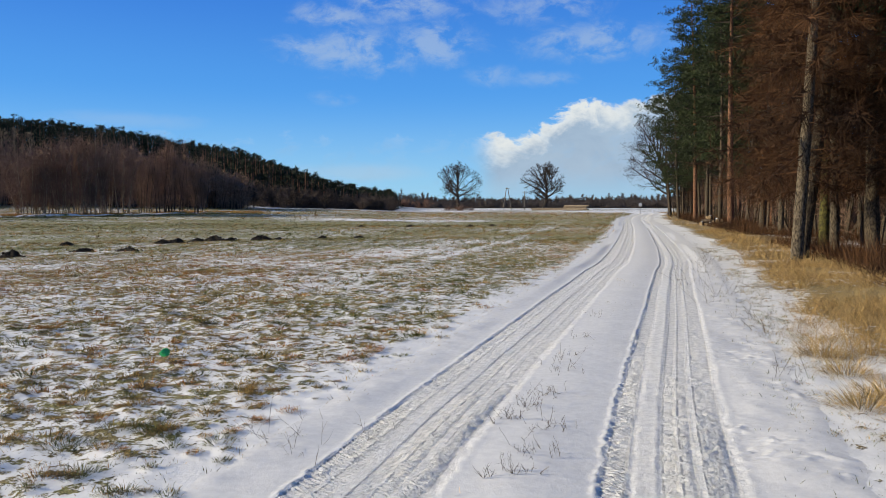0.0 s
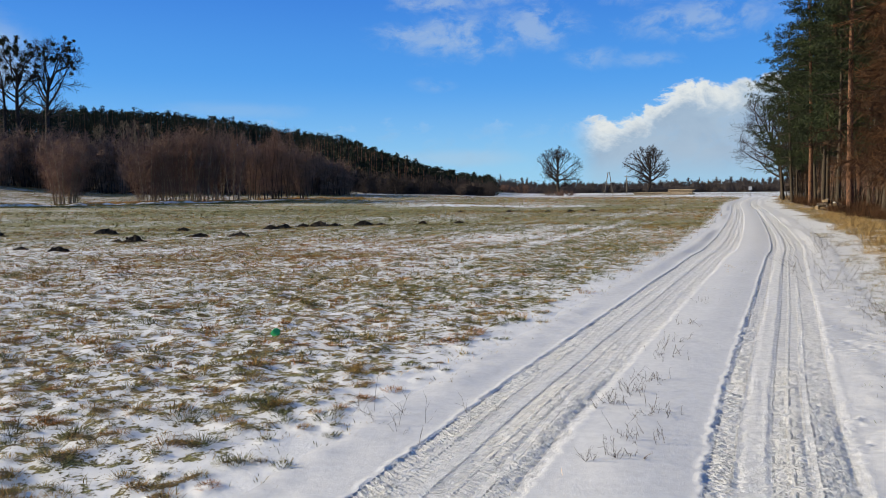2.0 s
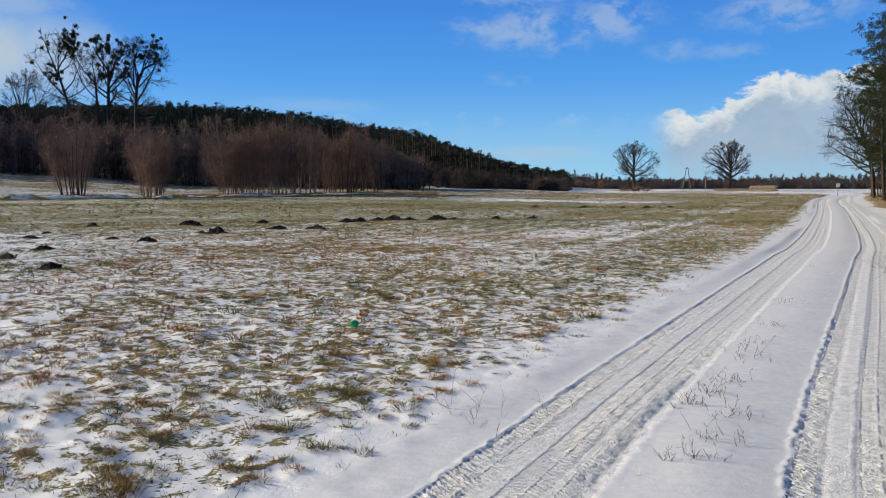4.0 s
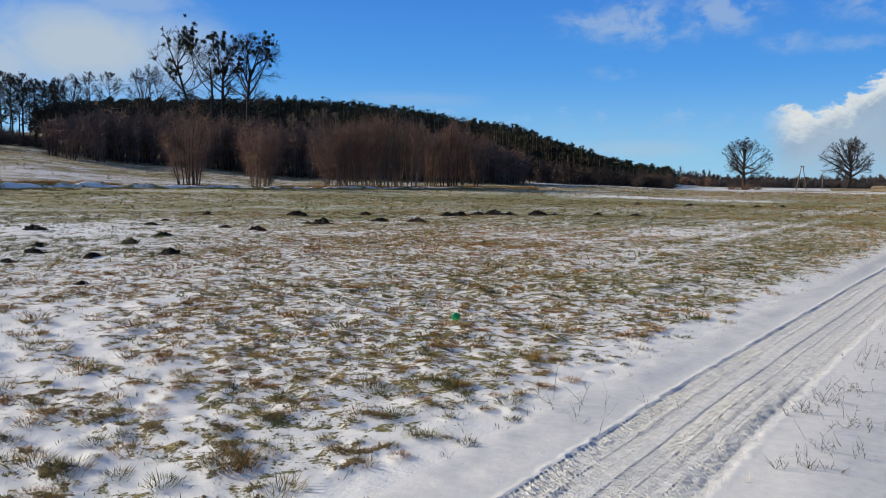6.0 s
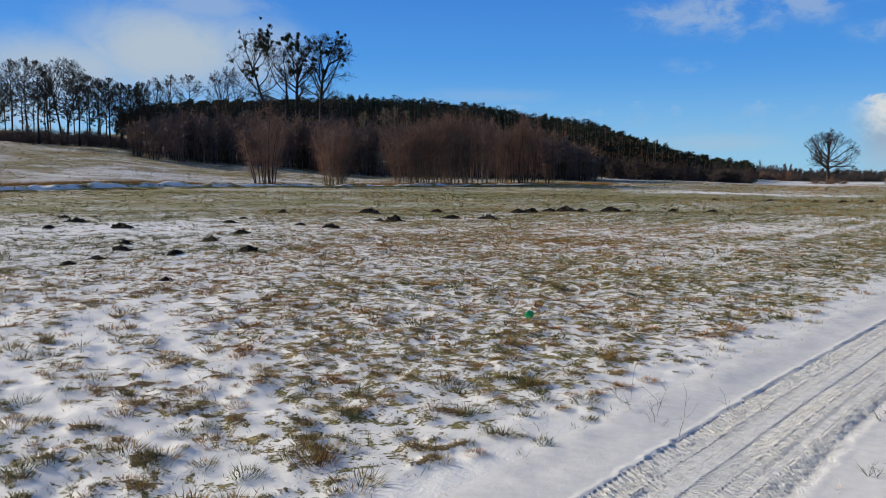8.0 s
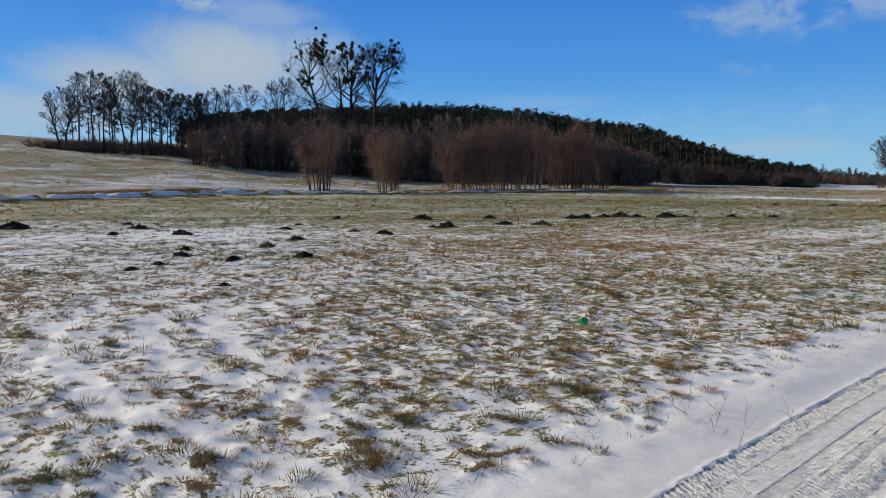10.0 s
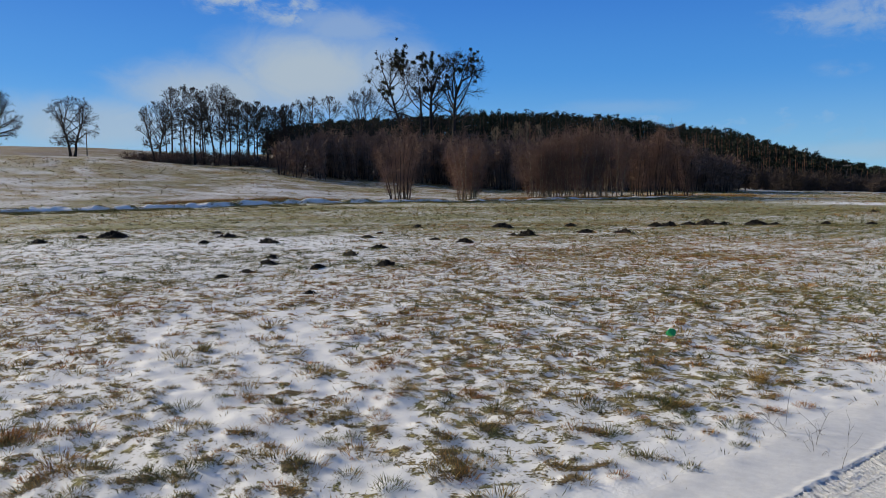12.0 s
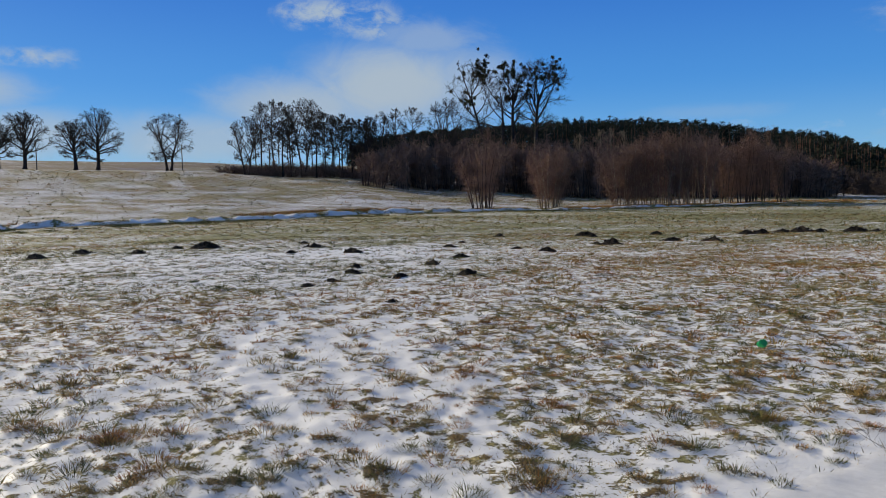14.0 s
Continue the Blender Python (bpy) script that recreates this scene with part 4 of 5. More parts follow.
def bare_tree(name, az, r, label, height, rx, z0, r0, seed, mats=(None, None), group="", **kw):
    p = polar(az, r)
    rg = np.random.default_rng(seed)
    w, t = Geo(), Geo()
    ends = bare_crown(w, t, rg, height, rx, z0, r0, **kw)
    ob = tree_thing(name, p.x, p.y, label, "tree", (("trunk", w, mats[0] or M_OAK, ""), ("crown", t, mats[1] or M_TWIG, "fine leafless twigs")), group)
    return ob, ends, rg


def top_height(az, r, el):
    """The height of a tree at that bearing and distance whose top stands at that angle above the eye's level."""
    p = polar(az, r)
    return 1.57 + r * math.tan(radians(el)) - ground_z(p.x, p.y)


# two wide oaks that stand alone in the fields
OAK = dict(limbs=26, second=9, third=6, fine=6, twig_w=0.052, lead=0.55, curl=0.14, pitch=(2, 78))
bare_tree("oak_tree", -1.26, 230, "wide leafless oak standing alone in the far meadow", 14.0, 7.6, 2.6, 0.52, 101, group="field oaks", **OAK)
bare_tree("oak_tree", -7.56, 230, "leafless oak beside a timber stack in the meadow", 13.9, 6.9, 2.4, 0.55, 102, group="field oaks", **OAK)
# field trees on the rise
for az, el0, el1, rx, stems, sd in ((69.1, 3.12, 6.66, 5.0, 1, 111), (70.6, 3.2, 6.0, 4.0, 1, 112), (64.75, 2.92, 6.89, 5.2, 1, 113), (66.1, 2.99, 6.2, 4.6, 1, 114), (60.24, 2.65, 6.36, 5.6, 2, 115)):
    bare_tree("field_tree", az, 195, "bare broad-crowned tree on the edge of a ploughed field", 195 * (math.tan(radians(el1)) - math.tan(radians(el0))) + 0.6, rx * 1.12, 2.1, 0.45, sd, group="trees by the ploughed field",
              limbs=24, second=9, third=6, fine=6, twig_w=0.05, lead=0.55, stems=stems, curl=0.13, droop=0.25, pitch=(8, 78))
# row of alders: bearing, top, half width, clear height, kind
SLIM = dict(limbs=30, second=6, third=5, fine=4, twig_w=0.05, lead=0.93, curl=0.1, pitch=(12, 62), heavy=False)
FORK = dict(limbs=26, second=8, third=6, fine=5, twig_w=0.05, lead=0.62, stems=2, curl=0.12, pitch=(10, 78), heavy=False)
for i, (az, el1, rx, clear, kind) in enumerate((
        (55.0, 6.5, 3.0, 2.0, FORK), (54.0, 7.45, 1.9, 6.5, SLIM), (53.1, 7.6, 2.0, 6.5, SLIM), (52.5, 7.5, 1.6, 6.0, SLIM), (51.9, 7.3, 1.7, 5.0, SLIM), (51.0, 7.85, 4.2, 5.0, FORK), (50.1, 7.0, 1.9, 5.0, SLIM),
        (49.4, 6.75, 1.8, 4.5, SLIM), (48.8, 6.6, 1.7, 5.0, SLIM), (48.2, 6.7, 1.8, 4.0, SLIM), (47.5, 6.35, 1.8, 4.0, SLIM), (46.9, 6.3, 1.7, 4.0, SLIM), (46.2, 6.3, 1.7, 4.0, SLIM),
        (45.7, 6.95, 2.5, 5.0, FORK), (44.3, 7.05, 1.7, 6.0, SLIM), (43.05, 7.1, 2.2, 6.0, SLIM), (40.4, 7.8, 4.0, 5.0, dict(FORK, stems=4, limbs=32)))):
    r = 158 + (i % 3) * 4
    bare_tree("alder_tree", az, r, "slender leafless alder in a row at the field's edge" if kind is SLIM else "forked leafless alder with a spreading crown", top_height(az, r, el1), rx * (1.5 if kind is SLIM else 1.2), clear, 0.2 if kind is SLIM else 0.3, 130 + i, group="row of alders", **kind)
ra = np.random.default_rng(171)
for i, az in enumerate(np.arange(46.0, 54.2, 0.62)):
    r = 170 + 3 * (i % 2)
    bare_tree("alder_tree", az + ra.normal(0, 0.15), r, "thin leafless alder behind the front row", top_height(az, r, 5.9 + ra.uniform(0, 0.7)), 2.3, 3.5, 0.14, 190 + i, group="row of alders", **SLIM)
# pale birches against the pines
for az, el1, sd in ((29.4, 5.2, 181), (28.7, 5.25, 182), (30.9, 4.9, 183), (27.9, 5.0, 184)):
    bare_tree("birch_tree", az, 170, "slim pale-stemmed bare birch in front of pines", top_height(az, 170, el1), 2.2, 4.0, 0.2, sd, (M_PALE, M_PALE), "birches at the foot of the hill", **dict(SLIM, limbs=18, fine=2, pitch=(35, 75)))


# three tall trees full of mistletoe
def mistletoe(g, rg, c, size):
    """A ball of short dense sprigs."""
    k = 130
    n = unit(np.array([(1, 0, 0), (-1, 0, 0), (0, 1, 0), (0, -1, 0), (0, 0, 1), (0, 0, -1)]) + rg.normal(0, 0.25, (6, 3))) * size * 0.6
    g.add(c + n, [(0, 2, 4), (2, 1, 4), (1, 3, 4), (3, 0, 4), (2, 0, 5), (1, 2, 5), (3, 1, 5), (0, 3, 5)])
    d = unit(rg.normal(size=(k, 3)))
    a = c + d * size * rg.uniform(0.1, 0.85, (k, 1))
    g.spikes(a, a + unit(d * 0.3 + rg.normal(0, 0.9, (k, 3))) * size * rg.uniform(0.2, 0.4, (k, 1)), 0.16, rg)


for az, el1, rx, lean, balls, stems, sd in ((36.82, 10.4, 6.8, (-2.9, -2.2), 70, 2, 151), (35.63, 10.75, 4.4, (0.2, 0.1), 50, 1, 152), (34.19, 10.55, 6.2, (1.5, 1.1), 40, 1, 153)):
    h = top_height(az, 158, el1)
    tree, ends, rg = bare_tree("mistletoe_tree", az, 158, "tall leafless poplar with dark balls of mistletoe in its crown", h, rx, 10.0, 0.5, sd, group="mistletoe trees", lean=lean, limbs=18, second=9, third=7, fine=6, twig_w=0.052, lead=0.55, stems=stems, curl=0.12, pitch=(10, 72), droop=0.1)
    tips = ends[:, 3:].reshape(-1, 3)
    tips = tips[tips[:, 2] > 11.5 + (h - 11.5) * (0.42 if sd != 153 else 0.55)]
    heart = tips[rg.integers(len(tips), size=4)]
    for n in range(balls):
        c = tips[rg.integers(len(tips))] if n % 4 == 0 else heart[n % 4] + rg.normal(0, 0.95, 3)
        g = Geo()
        mistletoe(g, rg, c, rg.uniform(0.3, 0.72))
        g.part("mistletoe_ball", M_MISTLETOE, tree)


def coppice(wood, g_twig, rg, c, h, rx, stems, twigs=330, tw=0.034, low=0.14, stem_r=0.11):
    """Many thin stems from one foot, with a haze of twigs. wood: called for the Geo that takes a stem."""
    for i in range(stems):
        th, q = rg.uniform(0, 2 * math.pi), math.sqrt(rg.uniform(0.02, 1))
        foot = c + np.array((math.cos(th) * q * rx * 0.42, math.sin(th) * q * rx * 0.42, 0))
        hh = h * rg.uniform(0.78, 1.06) * (1.08 - 0.42 * q)
        tip = foot + np.array((math.cos(th) * q * rx * 0.64, math.sin(th) * q * rx * 0.64, hh))
        mid = foot + (tip - foot) * 0.5 + np.array((-math.cos(th) * q * rx * 0.1, -math.sin(th) * q * rx * 0.1, 0.0)) + rg.normal(0, 0.3, 3)
        line = bezier(foot, mid, tip, 7)
        wood().tube(line, np.linspace(rg.uniform(0.5, 1.0) * stem_r, 0.02, 7), 4, False)
        n = twigs
        t = low + (1 - low) * rg.uniform(0.0, 1.0, n) ** 0.8
        s = (1 - t)[:, None] ** 2 * foot + (2 * t * (1 - t))[:, None] * mid + (t ** 2)[:, None] * tip
        d = unit(rg.normal(0, 0.9, (n, 3)) + np.array((0, 0, 0.5)))
        L = rg.uniform(0.5, 1.7, n) * (0.55 + 1.2 * t * (1.35 - t))
        e = s + d * L[:, None]
        g_twig.spikes(s, e, tw, rg)
        s2 = s + d * L[:, None] * rg.uniform(0.3, 0.9, (n, 1))
        g_twig.spikes(s2, s2 + unit(d + rg.normal(0, 0.7, (n, 3))) * rg.uniform(0.3, 0.8, (n, 1)), tw * 0.7, rg)


CLUMPS = ((38.05, 84, 5.5, 2.9, 8, M_OAK), (33.2, 88, 4.6, 2.9, 12, M_PALE),
          (28.0, 93, 4.1, 2.6, 7, M_PALE), (27.0, 94, 4.7, 2.6, 7, M_PALE), (26.0, 95, 5.0, 2.5, 8, M_PALE), (25.1, 96, 5.2, 2.5, 8, M_PALE), (24.2, 97, 5.5, 2.6, 9, M_PALE), (23.2, 98, 5.4, 2.4, 7, M_PALE), (22.4, 99, 5.1, 2.2, 5, M_PALE),
          (21.0, 101, 4.9, 2.6, 5, M_BARK), (19.9, 102, 4.8, 2.8, 6, M_OAK), (19.0, 103, 4.8, 2.8, 6, M_OAK), (18.1, 104, 4.9, 2.6, 4, M_BARK), (17.1, 105, 4.7, 2.2, 3, M_OAK))
for i, (az, r, el1, rx, stems, bark) in enumerate(CLUMPS):
    p = polar(az, r)
    h = 1.55 + r * math.tan(radians(el1)) - ground_z(p.x, p.y)
    rg = np.random.default_rng(200 + i)
    ws, t = [], Geo()

    def stem_geo():
        ws.append(Geo())
        return ws[-1]

    coppice(stem_geo, t, rg, np.zeros(3), h, rx, int(stems * 1.5), 240, 0.03, 0.14, 0.1)
    tree_thing("willow_clump", p.x, p.y, "many-stemmed leafless clump with reddish twigs on the ditch bank", "tree", [("stem", w, bark, "") for w in ws] + [("crown", t, M_RED_TWIG, "reddish-brown twigs")], "clumps along the ditch")


def thicket(name, label, spots, rg, mats, stems=3, twigs=60, tw=0.12, low=0.03):
    w, t = Geo(), Geo()
    for x, y, h, rx in spots:
        coppice(lambda: w, t, rg, np.array((x, y, ground_z(x, y))), h, rx, stems, twigs, tw, low)
    a = new(name)
    w.part("stem", mats[0], a), t.part("crown", mats[1], a)
    return tagged(a, label, "wood", kind="stuff")


# brown thicket along the foot of the hill
rg = np.random.default_rng(31)
SKYLINE = ((3.5, 1.1), (5.9, 1.35), (7.5, 1.7), (9.5, 2.4), (11.5, 3.1), (13.5, 3.65), (15.5, 4.2), (17, 4.4), (19.2, 4.7), (22.8, 5.35), (26.2, 5.65), (29, 5.75), (32, 5.75), (36, 5.6), (40, 5.4), (43, 5.25), (46, 4.9), (48, 4.0))
SKY_AZ, SKY_EL = np.array(SKYLINE).T
spots = []
for az in np.arange(14.5, 46.6, 0.36):
    for r0 in (138, 147, 157):
        a, r = az + rg.normal(0, 0.25), r0 + rg.normal(0, 4)
        p = polar(a, r)
        top = np.interp(a, (15, 18, 22, 30, 44, 47, 56), (2.6, 3.8, 4.5, 4.6, 4.9, 3.6, 3.4)) + rg.normal(0, 0.22)
        spots.append((p.x, p.y, max(2.5, 1.55 + r * math.tan(radians(top)) - ground_z(p.x, p.y)), 2.4))
thicket("brown_thicket", "dense leafless brown thicket at the foot of a wooded hill", spots, rg, (M_OAK, M_THICKET), 4, 90, 0.11)
# low scrub between the feet of the alders
spots = []
for az in np.arange(46.4, 56.2, 0.2):
    a, r = az + rg.normal(0, 0.2), 164 + rg.normal(0, 5)
    p = polar(a, r)
    spots.append((p.x, p.y, rg.uniform(1.4, 3.2) * (1.0 if az < 54 else 0.6), 2.6))
thicket("field_edge_scrub", "low brown leafless scrub between the feet of the alders", spots, rg, (M_OAK, M_THICKET), 4, 60, 0.09, 0.0)
# lower brown wood where the hill runs out
spots = []
for az in np.arange(3.5, 15.5, 0.3):
    for r0 in (178, 190):
        a, r = az + rg.normal(0, 0.2), r0 + rg.normal(0, 4)
        p = polar(a, r)
        top = np.interp(a, (3.5, 7, 11, 15), (0.75, 1.0, 1.5, 2.0)) * rg.uniform(0.6, 1.15)
        spots.append((p.x, p.y, 1.55 + r * math.tan(radians(top)) - ground_z(p.x, p.y), 2.6))
thicket("hedge_wood", "low brown leafless hedge below the hill", spots, rg, (M_OAK, M_HEDGE), 3, 110, 0.1)
for az, r, h, sd in ((13.6, 160, 5.4, 191), (8.6, 165, 4.6, 192), (10.7, 168, 3.6, 193)):
    bare_tree("young_tree", az, r, "small leafless tree in front of the hill", h, 2.0, 0.8, 0.12, sd, limbs=14, second=7, third=7, fine=3, twig_w=0.05, group="young trees below the hill")
# scrub round the foot of the lone oak
rs = np.random.default_rng(97)
ws, t = [], Geo()


def scrub_stem():
    ws.append(Geo())
    return ws[-1]


for k in range(5):
    coppice(scrub_stem, t, rs, np.array((rs.normal(0, 1.8), rs.normal(0, 0.8), 0.0)), 1.1, 1.6, 3, 60, 0.07, 0.0)
p = polar(-1.26, 229)
tree_thing("shrub", p.x, p.y, "low brown scrub round the foot of the oak", "shrub", [("stem", w, M_OAK, "") for w in ws] + [("crown", t, M_THICKET, "brown twigs")])
# red-brown domed bushes far across the meadow
for az, r, rx, sd in ((1.35, 400, 5.5, 601), (2.6, 405, 4.0, 602)):
    rb = np.random.default_rng(sd)
    ws, t = [], Geo()
    coppice(scrub_stem, t, rb, np.zeros(3), 4.4, rx, 16, 90, 0.12, 0.0)
    p = polar(az, r)
    tree_thing("shrub", p.x, p.y, "domed red-brown leafless bush in the far meadow", "shrub", [("stem", w, M_OAK, "") for w in ws] + [("crown", t, M_RED_TWIG, "reddish twigs")])
# far line of leafless woods
spots = []
for az in np.arange(-19, 16, 0.22):
    for r0, low in ((446, 0.4), (456, 0.6), (470, 0.8), (490, 1.0)):
        a, r = az + rg.normal(0, 0.12), r0 + rg.normal(0, 5)
        p = polar(a, r)
        top = np.interp(a, (-19, -8, -4, 0.5, 2.4, 4.3, 8, 12), (1.0, 0.9, 0.92, 0.95, 1.2, 1.55, 1.6, 1.7)) * low * rg.uniform(0.8, 1.1)
        spots.append((p.x, p.y, 1.55 + r * math.tan(radians(top)) - ground_z(p.x, p.y), 7.0))
thicket("far_woodland", "distant line of leafless brown woodland across the fields", spots, rg, (M_FAR_WOOD, M_FAR_WOOD), 3, 150, 0.24, 0.0)


def needle_clumps(g, rg, centres, size, count, width, up=0.35):
    n = len(centres) * count
    out = unit(rg.normal(size=(n, 3)) + np.array((0, 0, up))) * (1, 1, 0.6)
    c = np.repeat(centres, count, 0) + out * size * rg.uniform(0.1, 0.85, (n, 1))
    d = unit(out + rg.normal(0, 0.45, (n, 3)) + np.array((0, 0, up)))
    g.spikes(c, c + d * size * rg.uniform(0.28, 0.6, (n, 1)), width, rg)


# pines on the hill
rg = np.random.default_rng(41)
w, t = Geo(), Geo()
for az in np.arange(3.6, 47.5, 0.2):
    for row, r0 in enumerate((200, 235, 268, 300, 330, 352)):
        if row < 2 and az > 17.5:
            continue
        a, r = az + rg.normal(0, 0.12), r0 + rg.normal(0, 10)
        p = polar(a, r)
        gz = ground_z(p.x, p.y)
        skyl = float(np.interp(a, SKY_AZ, SKY_EL)) + rg.normal(0, 0.14) - (0.15, 0.1, 0.05, 0, 0, 0)[row]
        h = min(1.55 + r * math.tan(radians(skyl)) - gz, 19 + rg.normal(0, 1.2))
        if h < 4:
            continue
        w.tube(np.array([(p.x, p.y, gz - 0.3), (p.x, p.y, gz + h * 0.95)]), (0.2, 0.06), 4, False)
        k = (10, 14, 22, 30, 34, 34)[row]
        f, slim = rg.uniform(0.08, 1.0, k), rg.uniform(0.35, 0.9)
        rad = 3.0 * (1.02 - f) ** slim + 0.1
        th = rg.uniform(0, 6.28, k)
        cc = np.stack([p.x + np.cos(th) * rad * rg.uniform(0.2, 1, k), p.y + np.sin(th) * rad * rg.uniform(0.2, 1, k), gz + h * f - 0.4], 1)
        needle_clumps(t, rg, cc, 1.15, 16, 0.42)
far = new("hill_pine_forest")
w.part("trunk", M_PINE_BARK, far), t.part("crown", M_FAR_PINE, far)
tagged(far, "dark green pine forest covering a low hill", "forest", kind="stuff")


# ---- the wood beside the track ----
def pine(seed, h, r0, bare=0.45, crown_r=3.2, clumps=900, needles=15):
    """Trunk, limbs and needle crown of a tall pine."""
    rg = np.random.default_rng(seed)
    w, l, t = Geo(), Geo(), Geo()
    z = np.concatenate([[0, 0.25, 0.8], np.linspace(2.0, h, 11)])
    bow = rg.normal(0, 0.25, 2)
    pts = np.stack([bow[0] * np.sin(z / h * 3), bow[1] * np.sin(z / h * 2.4), z], 1)
    rad = r0 * (1 - 0.85 * z / h)
    rad[0] *= 1.25
    w.tube(pts, rad, 10)
    C = []
    n = int(h * 2.4)
    for i in range(n):
        f = bare * 0.75 + (1 - bare * 0.75) * (i + rg.uniform(0, 1)) / n
        s = np.array([np.interp(f * h, z, pts[:, 0]), np.interp(f * h, z, pts[:, 1]), f * h])
        dead = f < bare
        L = crown_r * (0.35 + 0.65 * math.sin(math.pi * min(1.0, max(0.0, 0.12 + 0.8 * (f - bare) / (1 - bare))))) * rg.uniform(0.55, 1.2) * (0.8 if dead else 1.0)
        th = i * 2.4 + rg.normal(0, 0.4)
        d = np.array((math.cos(th), math.sin(th), 0))
        e = s + d * L + (0, 0, L * rg.uniform(-0.2, 0.35))
        line = bezier(s, s + d * L * 0.5 + (0, 0, L * rg.uniform(-0.1, 0.1)), e, 4)
        l.tube(line, np.linspace(0.04 + r0 * 0.06, 0.01, 4), 3, False)
        if not dead:
            k = max(3, int(clumps / (n * 0.7)))
            q = rg.uniform(0.45, 1.08, k)[:, None]
            C.append(s + (e - s) * q + rg.normal(0, 0.42, (k, 3)) * (1, 1, 0.45) + (0, 0, 0.15))
    needle_clumps(t, rg, np.vstack(C), 0.40, needles, 0.075)
    return w, l, t


def larch(seed, h, r0, low=0.10, reach=3.4, twigs=90):
    """A leafless larch: straight trunk, level thin limbs, hanging russet twigs."""
    rg = np.random.default_rng(seed)
    w, l, t = Geo(), Geo(), Geo()
    z = np.concatenate([[0, 0.25, 0.8], np.linspace(2.0, h, 13)])
    bow = rg.normal(0, 0.2, 2)
    pts = np.stack([bow[0] * np.sin(z / h * 4), bow[1] * np.sin(z / h * 3), z], 1)
    rad = r0 * (1 - 0.9 * z / h)
    rad[0] *= 1.3
    w.tube(pts, rad, 12)
    n = int(h * 6)
    for i in range(n):
        f = low + (0.99 - low) * ((i + rg.uniform(0, 1)) / n)
        s = np.array([np.interp(f * h, z, pts[:, 0]), np.interp(f * h, z, pts[:, 1]), f * h])
        L = reach * (1.1 - f) ** 0.5 * rg.uniform(0.35, 1.1)
        th = i * 2.4 + rg.normal(0, 0.5)
        d = np.array((math.cos(th), math.sin(th), 0))
        e = s + d * L + (0, 0, L * rg.uniform(-0.35, 0.2))
        line = bezier(s, s + d * L * 0.5 + (0, 0, L * rg.uniform(-0.2, 0.05)), e, 3)
        l.tube(line, np.linspace(0.016 + r0 * 0.02, 0.004, 3), 3, False)
        k = twigs
        q = rg.uniform(0.15, 1.0, k)[:, None]
        a = s + (e - s) * q
        dd = unit(d * 0.5 + rg.normal(0, 0.75, (k, 3)) - np.array((0, 0, 0.35)))
        b = a + dd * rg.uniform(0.25, 0.9, (k, 1))
        t.spikes(a, b, 0.02, rg)
        m = a + (b - a) * rg.uniform(0.2, 0.8, (k, 1))
        t.spikes(m, m + unit(dd + rg.normal(0, 0.8, (k, 3))) * rg.uniform(0.15, 0.5, (k, 1)), 0.014, rg)
    return w, l, t


def make_pine(seed, h, r0, label, bark, **kw):
    w, l, t = pine(seed, h, r0, **kw)
    return tree_thing("pine_tree", 0, 0, label, "tree", (("trunk", w, bark, ""), ("branchwork", l, M_OAK, ""), ("crown", t, M_NEEDLE, "dark green needles")), "trees of the roadside wood")


def make_larch(seed, h, r0, label, bark, **kw):
    w, l, t = larch(seed, h, r0, **kw)
    return tree_thing("larch_tree", 0, 0, label, "tree", (("trunk", w, bark, ""), ("branchwork", l, M_LARCH, "thin russet branches"), ("crown", t, M_LARCH, "russet leafless twigs")), "trees of the roadside wood")


def set_tree(ob, x, y, turn=0.0, lean=(0.0, 0.0), scale=1.0):
    ob.scale = (scale, scale, scale)
    ob.matrix_basis = pose(x, y, ground_z(x, y) - 0.08, lean[0], lean[1]) @ pose(0, 0, 0, 0, 0, turn) @ Matrix.Diagonal((scale, scale, scale, 1))
    return ob


LARCHES = [make_larch(301 + i, h, r0, lab, m) for i, (h, r0, lab, m) in enumerate((
    (22, 0.155, "tall bare larch with grey flaking bark at the wood's edge", M_LARCH_BARK_LIT), (21, 0.19, "bare larch with mossy green lower trunk", M_MOSS),
    (20, 0.2, "slim leafless larch with russet twigs", M_BARK)))]
PINES = [make_pine(321 + i, h, r0, lab, m, bare=b, crown_r=c) for i, (h, r0, lab, m, b, c) in enumerate((
    (23, 0.25, "tall pine with reddish bark and dark crown", M_PINE_BARK, 0.42, 3.6), (19, 0.19, "pine with a full dark green crown", M_BARK, 0.24, 3.8), (20, 0.17, "slender pine with a long bare trunk", M_BARK, 0.6, 2.4)))]
set_tree(LARCHES[0], 9.3, 20.3, 20, (0, 0.8))
set_tree(LARCHES[1], 14.0, 28.4, 70, (0, 0))
set_tree(LARCHES[2], 10.15, 21.9, 140, (0, 5.5))
set_tree(PINES[0], 21.9, 58.7, 0)
set_tree(PINES[1], 24.6, 72, 0)
set_tree(PINES[2], 30.5, 88, 0)
LARCH_DEEP = [make_larch(341 + i, 20 + i, 0.18, "slim leafless larch deeper in the wood", M_BARK, twigs=8) for i in range(2)]
PINE_DEEP = [make_pine(351 + i, 20 + i, 0.2, "tall pine deeper in the wood", M_BARK, bare=0.45, crown_r=3.0, clumps=150, needles=12) for i in range(2)]
set_tree(LARCH_DEEP[0], 17.2, 30.0), set_tree(LARCH_DEEP[1], 19.5, 36.0), set_tree(PINE_DEEP[0], 27.5, 60.0), set_tree(PINE_DEEP[1], 31.0, 74.0)
rg = np.random.default_rng(51)


